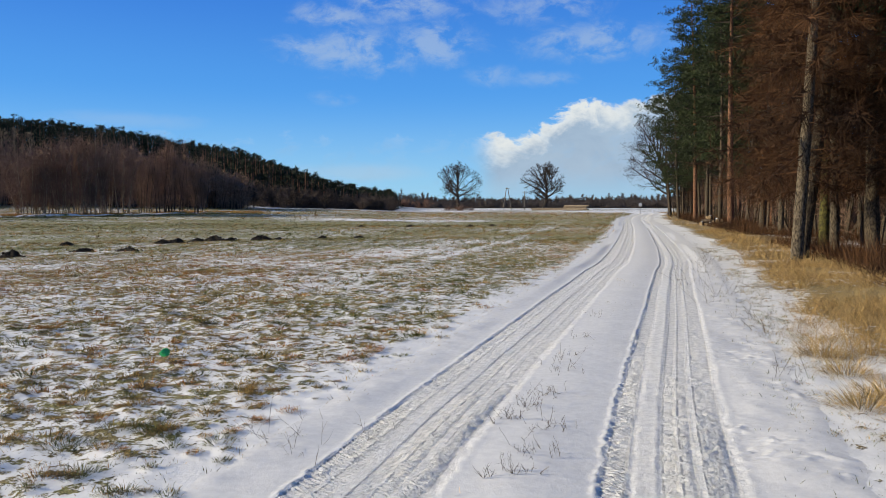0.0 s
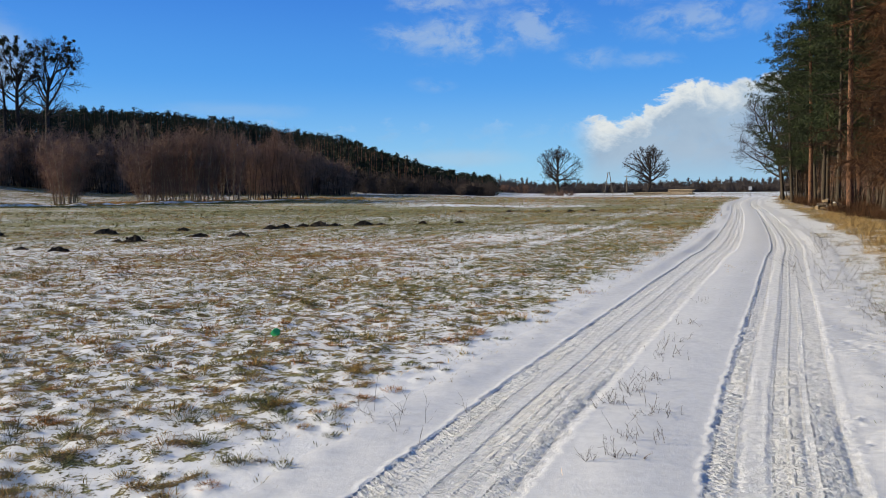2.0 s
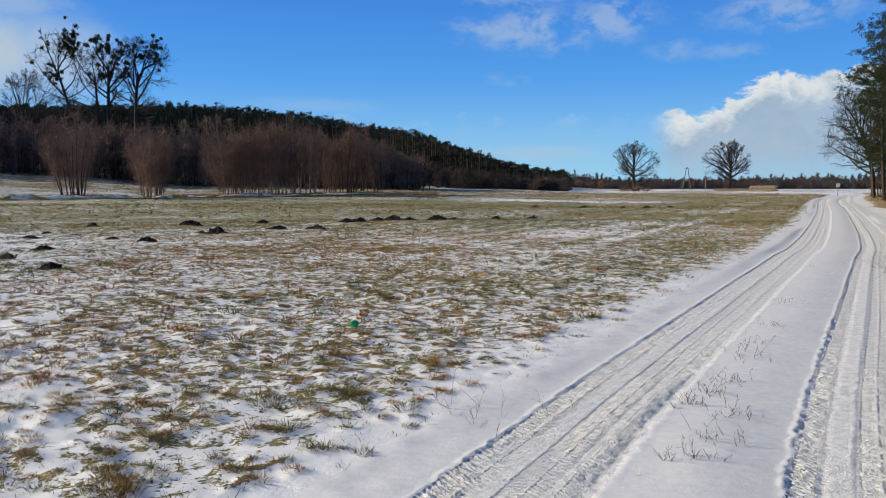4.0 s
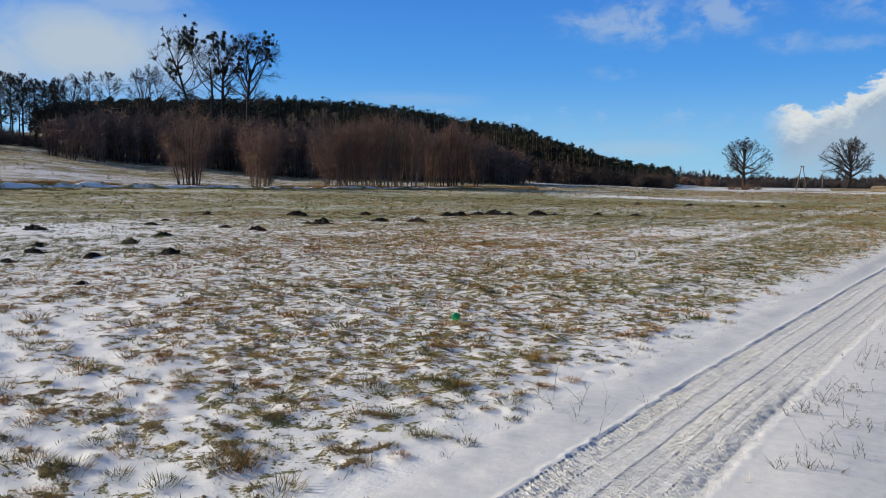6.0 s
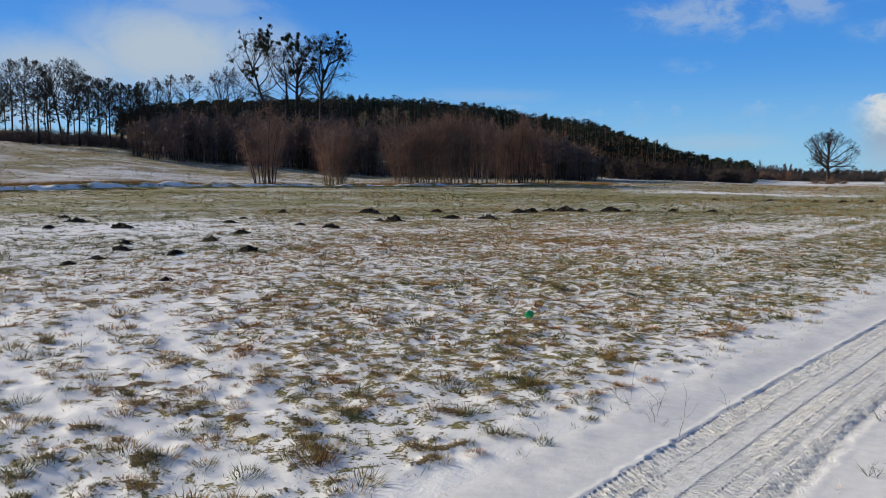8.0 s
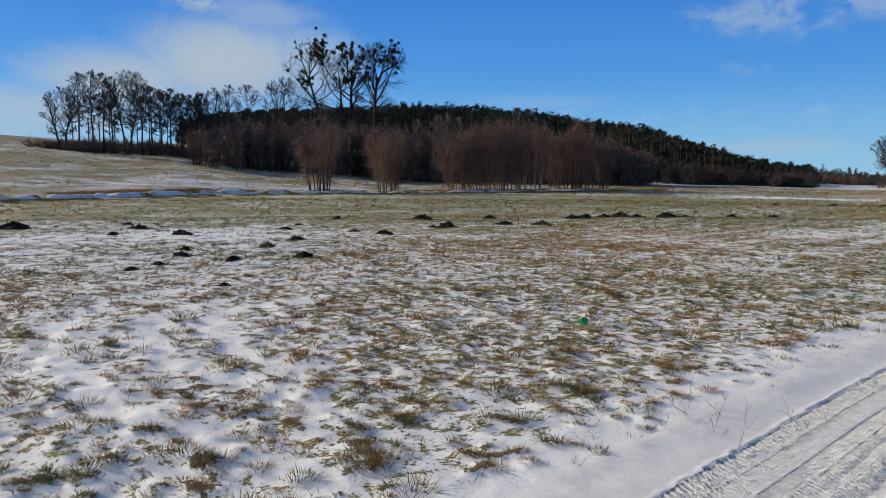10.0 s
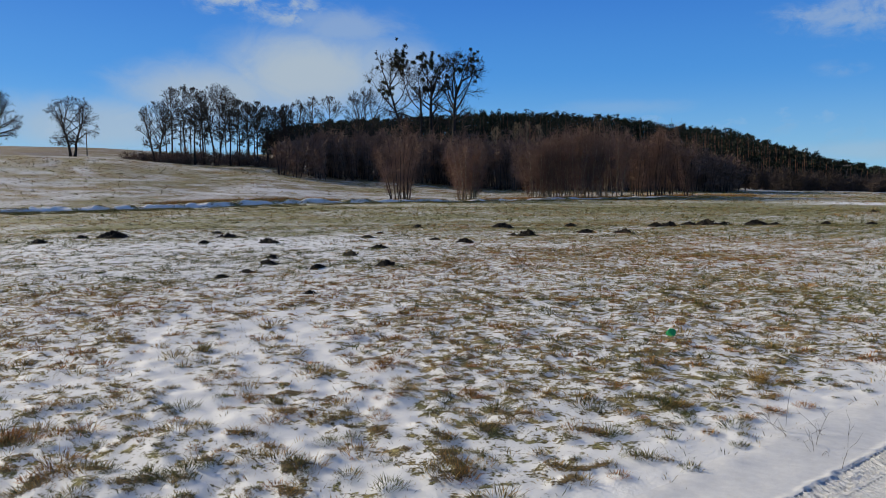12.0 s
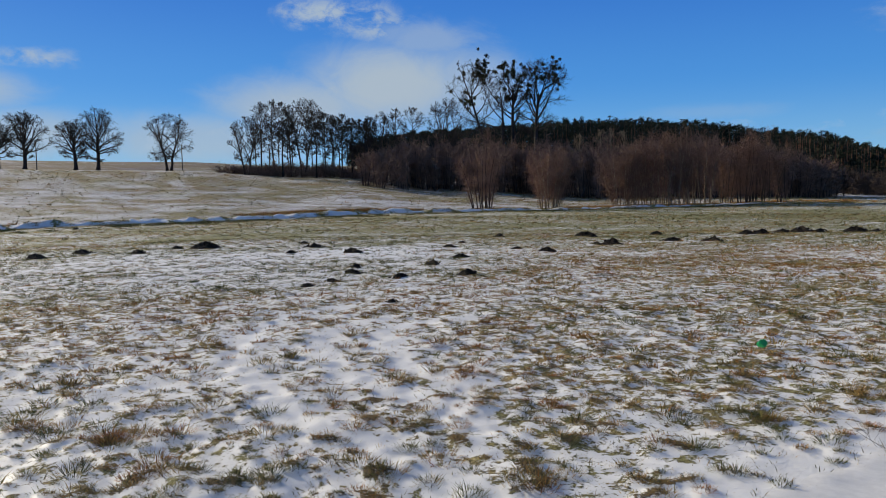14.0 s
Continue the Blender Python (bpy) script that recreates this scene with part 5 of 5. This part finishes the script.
def more(src, x, y, lean=2.0):
    ob = copy_thing(src, Matrix())
    return set_tree(ob, x, y, rg.uniform(0, 360), rg.normal(0, lean * 0.5, 2), rg.uniform(0.88, 1.1))


more(LARCHES[2], 12.0, 21.5), more(LARCHES[0], 12.4, 20.6)
for x, y in ((12.2, 24), (15.5, 33), (13.2, 21), (17.5, 40), (19.0, 46), (14.4, 26.0), (18.5, 38)):
    more(LARCHES[2 * rg.integers(0, 2)], x, y)
for x, y in ((22.6, 63), (24.5, 66), (26.5, 66), (27.4, 79), (28.8, 84), (31.3, 94), (33.6, 100), (36, 112), (38.5, 122), (40.5, 131)):
    more(PINES[1], x, y)
set_tree(copy_thing(PINES[1], Matrix()), 28.6, 97.0, 50, (0, -3), 0.78)
set_tree(copy_thing(PINES[1], Matrix()), 26.3, 86.0, 160, (0, -2), 0.92)
set_tree(copy_thing(PINES[0], Matrix()), 24.2, 74.0, 200, (0, -2), 0.9)
for az, r, s in ((-17.3, 112, 0.72), (-17.6, 124, 0.75), (-18.1, 128, 0.85), (-18.5, 119, 0.8), (-19.0, 131, 0.9), (-19.5, 122, 0.85), (-20.2, 128, 0.9)):
    p = polar(az, r)
    set_tree(copy_thing(PINES[1], Matrix()), p.x, p.y, r * 7, (0, 0), s)
taken = []
tries = 0
while len(taken) < 150 and tries < 6000:
    tries += 1
    u, v = S_CAM + rg.uniform(6, 140), 8.5 + 34 * rg.uniform(0, 1) ** 1.3
    x, y = float(np.interp(u, LINE_S, LINE[:, 0])), float(np.interp(u, LINE_S, LINE[:, 1]))
    tx, ty = float(np.interp(u + .5, LINE_S, LINE[:, 0])) - x, float(np.interp(u + .5, LINE_S, LINE[:, 1])) - y
    k = math.hypot(tx, ty)
    x, y = x + v * ty / k, y - v * tx / k
    if y < 6 or any((x - a) ** 2 + (y - b) ** 2 < 5.5 for a, b in taken):
        continue
    taken.append((x, y))
    near_larch = rg.uniform() < (0.75 if y < 55 else 0.15)
    if v < 11:
        more(LARCHES[2 * rg.integers(0, 2)] if near_larch else PINES[rg.integers(0, 3)], x, y)
    else:
        more((LARCH_DEEP if near_larch else PINE_DEEP)[rg.integers(0, 2)], x, y)
# scrub that closes the depth of the wood
spots = []
for u in np.arange(6, 150, 1.3):
    for v0 in (27, 36):
        uu, v = S_CAM + u + rg.normal(0, 1), v0 + rg.normal(0, 2.5)
        x, y = float(np.interp(uu, LINE_S, LINE[:, 0])), float(np.interp(uu, LINE_S, LINE[:, 1]))
        tx, ty = float(np.interp(uu + .5, LINE_S, LINE[:, 0])) - x, float(np.interp(uu + .5, LINE_S, LINE[:, 1])) - y
        k = math.hypot(tx, ty)
        spots.append((x + v * ty / k, y - v * tx / k, rg.uniform(5, 10), 2.2))
for az in np.arange(-30, -17.0, 0.35):
    for r0 in (118, 130, 142):
        p = polar(az + rg.normal(0, 0.15), r0 + rg.normal(0, 3))
        spots.append((p.x, p.y, rg.uniform(6, 11), 2.4))
thicket("wood_scrub", "dark leafless scrub deep in the wood", spots, rg, (M_OAK, M_TWIG), 3, 60, 0.10)
# thin saplings along the edge of the wood
spots = []
for _ in range(150):
    uu, v = S_CAM + 30 + 105 * rg.uniform(0, 1), 7.8 + 9 * rg.uniform(0, 1) ** 1.5
    x, y = float(np.interp(uu, LINE_S, LINE[:, 0])), float(np.interp(uu, LINE_S, LINE[:, 1]))
    tx, ty = float(np.interp(uu + .5, LINE_S, LINE[:, 0])) - x, float(np.interp(uu + .5, LINE_S, LINE[:, 1])) - y
    k = math.hypot(tx, ty)
    spots.append((x + v * ty / k, y - v * tx / k, rg.uniform(2.5, 7), 1.1))
thicket("edge_saplings", "thin leafless saplings along the edge of the wood", spots, rg, (M_BARK, M_THICKET), 2, 45, 0.03, 0.1)
# the leafless tree where the wood ends
bare_tree("roadside_tree", -16.4, 116, "leafless spreading tree at the far end of the wood", 14.0, 5.4, 3.0, 0.28, 161, limbs=26, second=9, third=8, fine=5, twig_w=0.03, lean=(-2.6, -1.0), droop=0.1)


# ---- molehills ----
def molehill(seed, size):
    """A heap of fresh crumbly earth with a few clods and a rim of snow-free ground."""
    rg = np.random.default_rng(seed)
    n, m = 22, 9
    th, f = np.linspace(0, 2 * np.pi, n, endpoint=False), np.linspace(0, 1, m)
    F, T = np.meshgrid(f, th, indexing="ij")
    rr = size * F * (1 + 0.18 * np.sin(2 * T + seed) + 0.12 * np.sin(5 * T + seed * 2.0))
    z = size * (0.46 + 0.12 * np.cos(T * 2 + seed) + 0.08 * np.sin(3 * T + 2 * seed)) * (1 - F ** 2.2) + rg.normal(0, size * 0.075, F.shape) * (1 - F ** 4) - 0.03
    v = np.stack([rr * np.cos(T), rr * np.sin(T), z], -1).reshape(-1, 3)
    i = np.arange(m - 1)[:, None] * n
    j = np.arange(n)[None]
    a, b = (i + j).ravel(), (i + (j + 1) % n).ravel()
    g = Geo()
    g.add(v, np.concatenate([np.stack([a, a + n, b + n], 1), np.stack([a, b + n, b], 1)]))
    top = new("molehill")
    g.part("mound", M_SOIL, top)
    c = Geo()
    for _ in range(14):
        t, q, s = rg.uniform(0, 6.28), rg.uniform(0.5, 1.25), size * rg.uniform(0.06, 0.16)
        p = np.array((q * size * math.cos(t), q * size * math.sin(t), max(0.0, size * 0.62 * (1 - q ** 1.6)) + s * 0.3))
        d = unit(np.array([(1, 0, 0), (-1, 0, 0), (0, 1, 0), (0, -1, 0), (0, 0, 1), (0, 0, -1)]) + rg.normal(0, 0.25, (6, 3))) * s
        c.add(p + d, [(0, 2, 4), (2, 1, 4), (1, 3, 4), (3, 0, 4), (2, 0, 5), (1, 2, 5), (3, 1, 5), (0, 3, 5)])
    tagged(c.part("loose_earth", M_SOIL, top, "loose dark clods"), kind="stuff")
    return tagged(top, "fresh molehill of dark crumbly soil in the snowy meadow", "molehill", "molehills in the meadow")


MOLES = ((-27.8, 10.6), (-28.5, 12.5), (-26.4, 13.5), (-27.2, 16.8), (-27.7, 15.8), (-26.0, 20.7), (-23.4, 19.1), (-19.3, 17.3), (-20.9, 16.0), (-14.5, 13.0), (-13.4, 11.9), (-12.5, 10.5),
         (-12.2, 9.6), (-11.8, 11.8), (-13.6, 14.9), (-19.9, 23.8), (-18.7, 21.6), (-14.7, 17.4), (-21.5, 28.4), (-15.6, 21.5), (-14.0, 20.9), (-18.2, 30.5), (-17.3, 29.6), (-14.5, 25.0),
         (-13.7, 24.6), (-15.7, 32.4), (-12.8, 27.7), (-11.4, 28.2), (-12.0, 33.3), (-11.6, 33.9), (-11.2, 35.4), (-9.9, 36.3), (-10.6, 36.2), (-8.7, 37.2), (-8.0, 38.0), (-11.0, 13.1),
         (-8.9, 8.6), (-6.2, 40.2), (-4.4, 41.2), (-53.2, 23.2), (-2.5, 60.0), (0.5, 62.0), (2.2, 60.0), (4.0, 61.5), (-6.0, 58.0))
rm = np.random.default_rng(63)
sorts = [molehill(400 + i, 0.36) for i in range(5)]
for i, (x, y) in enumerate(MOLES):
    s = min(0.40, 0.0125 * math.hypot(x, y)) * rm.uniform(0.5, 1.2)
    ob = sorts[i] if i < 5 else copy_thing(sorts[i % 5], Matrix())
    ob.matrix_basis = pose(x, y, ground_z(x, y) - 0.01, 0, 0, i * 77) @ Matrix.Diagonal((s / 0.36 * rm.uniform(0.9, 1.3), s / 0.36, s / 0.36 * rm.uniform(0.75, 1.1), 1))


# ---- small things by the track ----
def weed(x, y, seed, stems=7, height=0.28, spread=0.22, label="dry weed stalks sticking out of the snow", z=None):
    """Thin dead stalks with a few side twigs."""
    rg = np.random.default_rng(seed)
    top = new("weed")
    top.location = (x, y, ground_z(x, y) if z is None else z)
    for _ in range(stems):
        g = Geo()
        th, q = rg.uniform(0, 6.28), rg.uniform(0, spread)
        s = np.array((q * math.cos(th), q * math.sin(th), -0.02))
        h = height * rg.uniform(0.5, 1.2)
        d = unit(np.array((rg.normal(0, 0.55), rg.normal(0, 0.55), 0.9)))
        e = s + d * h
        line = bezier(s, s + d * h * 0.5 + rg.normal(0, 0.05 * h, 3), e, 5)
        g.tube(line, np.linspace(0.0016, 0.0008, 5), 4)
        for _k in range(rg.integers(3, 7)):
            a = line[rg.integers(1, 5)]
            b = a + unit(d + rg.normal(0, 0.6, 3)) * h * rg.uniform(0.2, 0.45)
            g.tube(np.array([a, (a + b) / 2 + rg.normal(0, 0.006, 3), b]), (0.0011, 0.0008, 0.0006), 3)
        g.part("stalk", M_STALK, top)
    return tagged(top, label, "weed", "dry weeds by the track")


def on_road(x, y):
    """Height of the driven snow at a place."""
    off, run = off_road(np.array([float(x)]), np.array([float(y)]))
    return float(road_z(np.array([float(x)]), np.array([float(y)]), off, run)[0][0])


M_STALK = m_plain("dry_stalks", (0.022, 0.015, 0.01), (0.09, 0.062, 0.04), 8.0, 0.85, 0.0, 0.3)
rg = np.random.default_rng(61)
for i, (x, y) in enumerate(((0.42, 4.4), (0.55, 4.75), (0.72, 5.3), (0.64, 5.95), (0.5, 5.6), (0.85, 6.3), (1.1, 7.2), (1.35, 7.9), (1.2, 7.5), (1.7, 9.0), (2.2, 10.9))):
    weed(x, y, 500 + i, 16 if i < 6 else 9, 0.10, 0.24, z=on_road(x, y))
for i, (x, y) in enumerate(((-0.78, 4.75), (-0.98, 4.9), (-0.66, 4.95), (-1.1, 5.15), (-0.5, 5.3))):
    weed(x, y, 520 + i, 4, 0.28, 0.16, "long bent dry stalks leaning over the snow")
for i, (x, y) in enumerate(((4.8, 15.2), (5.1, 16.2), (6.0, 18.0), (4.4, 12.4), (5.0, 13.4), (3.9, 9.6), (4.2, 10.6), (6.6, 19.4), (7.4, 21.6), (3.2, 7.0), (7.0, 20.4), (8.2, 21.0), (8.8, 22.6), (7.8, 18.6))):
    weed(x, y, 540 + i, 9, 0.55 if i not in (5, 6, 9) else 0.22, 0.3, "tall dry weed stalks on the grassy verge")


# crumpled green plastic scrap
def litter():
    rg = np.random.default_rng(71)
    n, m = 12, 9
    u, v = np.meshgrid(np.linspace(0, 2 * np.pi, n, endpoint=False), np.linspace(0.06, np.pi - 0.06, m), indexing="ij")
    q = 1 + 0.22 * np.sin(3 * u + 2 * v) + rg.normal(0, 0.10, u.shape)
    pts = np.stack([0.05 * q * np.cos(u) * np.sin(v), 0.045 * q * np.sin(u) * np.sin(v), 0.04 + 0.045 * q * np.cos(v)], -1).reshape(-1, 3)
    i, j = np.arange(n)[:, None], np.arange(m - 1)[None]
    a, b = (i * m + j).ravel(), ((i + 1) % n * m + j).ravel()
    g = Geo()
    g.add(pts, np.concatenate([np.stack([a, a + 1, b + 1], 1), np.stack([a, b + 1, b], 1)]))
    mat, k, bs = material("green_plastic", 0.3)
    bs.inputs["Base Color"].default_value = (0.0, 0.36, 0.10, 1)
    bs.inputs["Specular IOR Level"].default_value = 0.5
    top = new("plastic_litter")
    top.location = (-2.88, 7.99, ground_z(-2.88, 7.99) + 0.015)
    g.part("bag", mat, top)
    return tagged(top, "crumpled bright green plastic bag lying in the grass", "litter")


litter()


# ---- poles, timber and signs across the fields ----
def pole(az, r, h, frame_shape=False, label="weathered wooden utility pole"):
    p = polar(az, r)
    top = new("utility_pole")
    top.location = (p.x, p.y, ground_z(p.x, p.y) - 0.2)
    if frame_shape:
        for s in (-1, 1):
            g = Geo()
            g.tube(np.array([(s * 1.35, 0, 0), (s * 0.2, 0, h)]), (0.15, 0.11), 8)
            g.part("leg", M_WOOD, top)
        g = Geo()
        g.tube(np.array([(-0.8, -0.1, h * 0.45), (0.8, -0.1, h * 0.45)]), (0.08, 0.08), 6)
        g.part("brace", M_WOOD, top)
    else:
        g = Geo()
        g.tube(np.array([(0, 0, 0), (0, 0, h)]), (0.14, 0.1), 8)
        g.part("post", M_WOOD, top)
    g = Geo()
    g.tube(np.array([(-0.75, -0.15, h - 0.35), (0.75, -0.15, h - 0.35)]), (0.06, 0.06), 6)
    g.part("crossarm", M_WOOD, top)
    for s in (-0.65, 0, 0.65):
        g = Geo()
        g.tube(np.array([(s, -0.15, h - 0.32), (s, -0.15, h - 0.12)]), (0.05, 0.03), 6)
        g.part("insulator", M_CERAMIC, top)
    return tagged(top, label, "pole", "utility poles")


M_CERAMIC = m_plain("insulator_ceramic", (0.25, 0.2, 0.16), (0.4, 0.35, 0.3), 9.0, 0.4)
pole(-4.82, 255, 7.4, True, "A-shaped wooden utility pole in the far field")
pole(-6.08, 250, 6.2)
pole(12.37, 215, 6.3)
pole(9.92, 230, 4.4)
pole(7.4, 190, 6.0)
pole(59.35, 215, 7.0)
pole(68.4, 215, 7.0)

M_END = m_plain("cut_wood", (0.16, 0.105, 0.06), (0.34, 0.25, 0.15), 20.0, 0.8, 0.0, 0.2)
M_LOGBARK = m_plain("log_bark", (0.03, 0.022, 0.016), (0.10, 0.075, 0.055), 10.0, 0.9, 0.02, 0.3, (1, 1, 0.2))
M_SNOWCAP = m_plain("snow_cap", (0.74, 0.76, 0.8), (0.85, 0.86, 0.87), 9.0, 0.6, 0.01, 0.05)


def log_parts(parent, a, b, r, bark):
    """A round log with pale cut ends."""
    a, b = np.asarray(a, float), np.asarray(b, float)
    g = Geo()
    g.tube(np.array([a, (a + b) / 2, b]), (r, r * 0.97, r * 0.93), 10, False)
    log = g.part("log", bark, parent, smooth=True)
    for p, q, s in ((a, b, r), (b, a, r * 0.93)):
        d = unit(p - q)
        side = unit(np.cross(d, (0.1, 0.2, 1.0)))
        up = np.cross(d, side)
        th = np.arange(10) * 0.2 * np.pi
        ring = p + d * 0.004 + (np.cos(th)[:, None] * side + np.sin(th)[:, None] * up) * s
        e = Geo()
        e.add(np.vstack([ring, p + d * 0.008]), [(i, (i + 1) % 10, 10) for i in range(10)])
        e.part("cut_end", M_END, log)


def log_stack(name, x, y, turn, columns, rows_, r, length, label, seed, bark):
    rg = np.random.default_rng(seed)
    top = new(name)
    top.matrix_basis = pose(x, y, ground_z(x, y), 0, 0, turn)
    for j in range(rows_):
        for i in range(columns - j if rows_ > 1 else columns):
            s = r * rg.uniform(0.8, 1.1)
            xx = (i - (columns - 1) / 2 + j * 0.5) * 2 * r + rg.normal(0, r * 0.1)
            zz = r * 0.9 + j * r * 1.72
            o = rg.normal(0, length * 0.07)
            log_parts(top, (xx, -length / 2 + o, zz), (xx + rg.normal(0, 0.03), length / 2 + o, zz), s, bark)
    return tagged(top, label, "logs")


def log_heap(x, y, seed):
    """A loose heap of short logs, some under snow."""
    rg = np.random.default_rng(seed)
    top = new("log_pile")
    top.matrix_basis = pose(x, y, ground_z(x, y), 0, 0, -20)
    for i in range(15):
        layer = 0 if i < 7 else 1 if i < 12 else 2
        r, n = rg.uniform(0.07, 0.13), rg.uniform(0.7, 1.3)
        c = np.array((rg.uniform(-0.85, 0.85) * (1 - 0.3 * layer), rg.normal(0, 0.2), 0.12 + 0.22 * layer))
        d = unit(np.array((rg.normal(0, 0.5), 1.0, rg.normal(0, 0.1)))) * n / 2
        log_parts(top, c - d, c + d, r, M_LOGBARK)
        if i % 3 == 0:
            g = Geo()
            up = np.array((0, 0, r * 0.75))
            g.tube(np.array([c - d * 0.8 + up, c + up * 1.1, c + d * 0.75 + up]), (r * 0.4, r * 0.62, r * 0.35), 8)
            g.part("snow_cap", M_SNOWCAP, top, "thin cap of snow")
    return tagged(top, "loose heap of short cut logs dusted with snow", "logs")


log_heap(19.9, 57.0, 81)
p = polar(-9.8, 215)
log_stack("timber_stack", p.x, p.y, 70, 9, 4, 0.21, 5.5, "long stack of stripped pale timber in the far field", 82, M_STRIPPED)
p = polar(-7.9, 222)
log_stack("timber_stack", p.x, p.y, 78, 6, 2, 0.2, 9.0, "low stack of pale timber behind the oak", 83, M_STRIPPED)


def sign(az, r):
    p = polar(az, r)
    top = new("road_sign")
    top.location = (p.x, p.y, ground_z(p.x, p.y) - 0.1)
    g = Geo()
    g.tube(np.array([(0, 0, 0), (0, 0, 2.0)]), (0.04, 0.04), 8)
    g.part("post", M_WOOD, top)
    bm = bmesh.new()
    bmesh.ops.create_cube(bm, size=1.0)
    bmesh.ops.scale(bm, vec=(0.5, 0.05, 0.55), verts=bm.verts)
    bmesh.ops.bevel(bm, geom=bm.edges[:], offset=0.012, segments=2, affect="EDGES")
    bmesh.ops.translate(bm, vec=(0, -0.07, 1.75), verts=bm.verts)
    me = bpy.data.meshes.new("board")
    bm.to_mesh(me)
    me.materials.append(M_SNOWCAP)
    ob = new("board", me)
    ob.parent = top
    return tagged(top, "small white notice board on a post by the track", "sign")


sign(-14.35, 128)


# ---- undergrowth of the wood ----
def undergrowth():
    """Rusty brambles and fallen twigs on the floor of the wood."""
    rg = np.random.default_rng(91)
    g = Geo()
    n = 8000
    u, v = S_CAM + 4 + 110 * rg.uniform(0, 1, n) ** 1.6, 4.9 + 24 * rg.uniform(0, 1, n) ** 1.6
    x, y = np.interp(u, LINE_S, LINE[:, 0]), np.interp(u, LINE_S, LINE[:, 1])
    tx, ty = np.interp(u + .5, LINE_S, LINE[:, 0]) - x, np.interp(u + .5, LINE_S, LINE[:, 1]) - y
    k = np.hypot(tx, ty)
    x, y = x + v * ty / k, y - v * tx / k
    m = vnoise(x, y, 3.0, 92) > 0.35
    x, y, v = x[m], y[m], v[m]
    z = surface(x, y)
    reps = 14
    c = np.repeat(np.stack([x, y, z], 1), reps, 0) + rg.normal(0, 0.22, (len(x) * reps, 3)) * (1, 1, 0)
    h = np.repeat(0.35 + 0.6 * vnoise(x, y, 2.0, 93), reps)
    d = unit(rg.normal(0, 0.7, c.shape) + np.array((0, 0, 0.8)))
    g.spikes(c, c + d * (h * rg.uniform(0.4, 1.3, len(c)))[:, None], 0.02, rg)
    return tagged(g.part("bramble_undergrowth", M_LARCH), "rusty brambles and fallen twigs under the trees", "undergrowth", kind="stuff")


undergrowth()
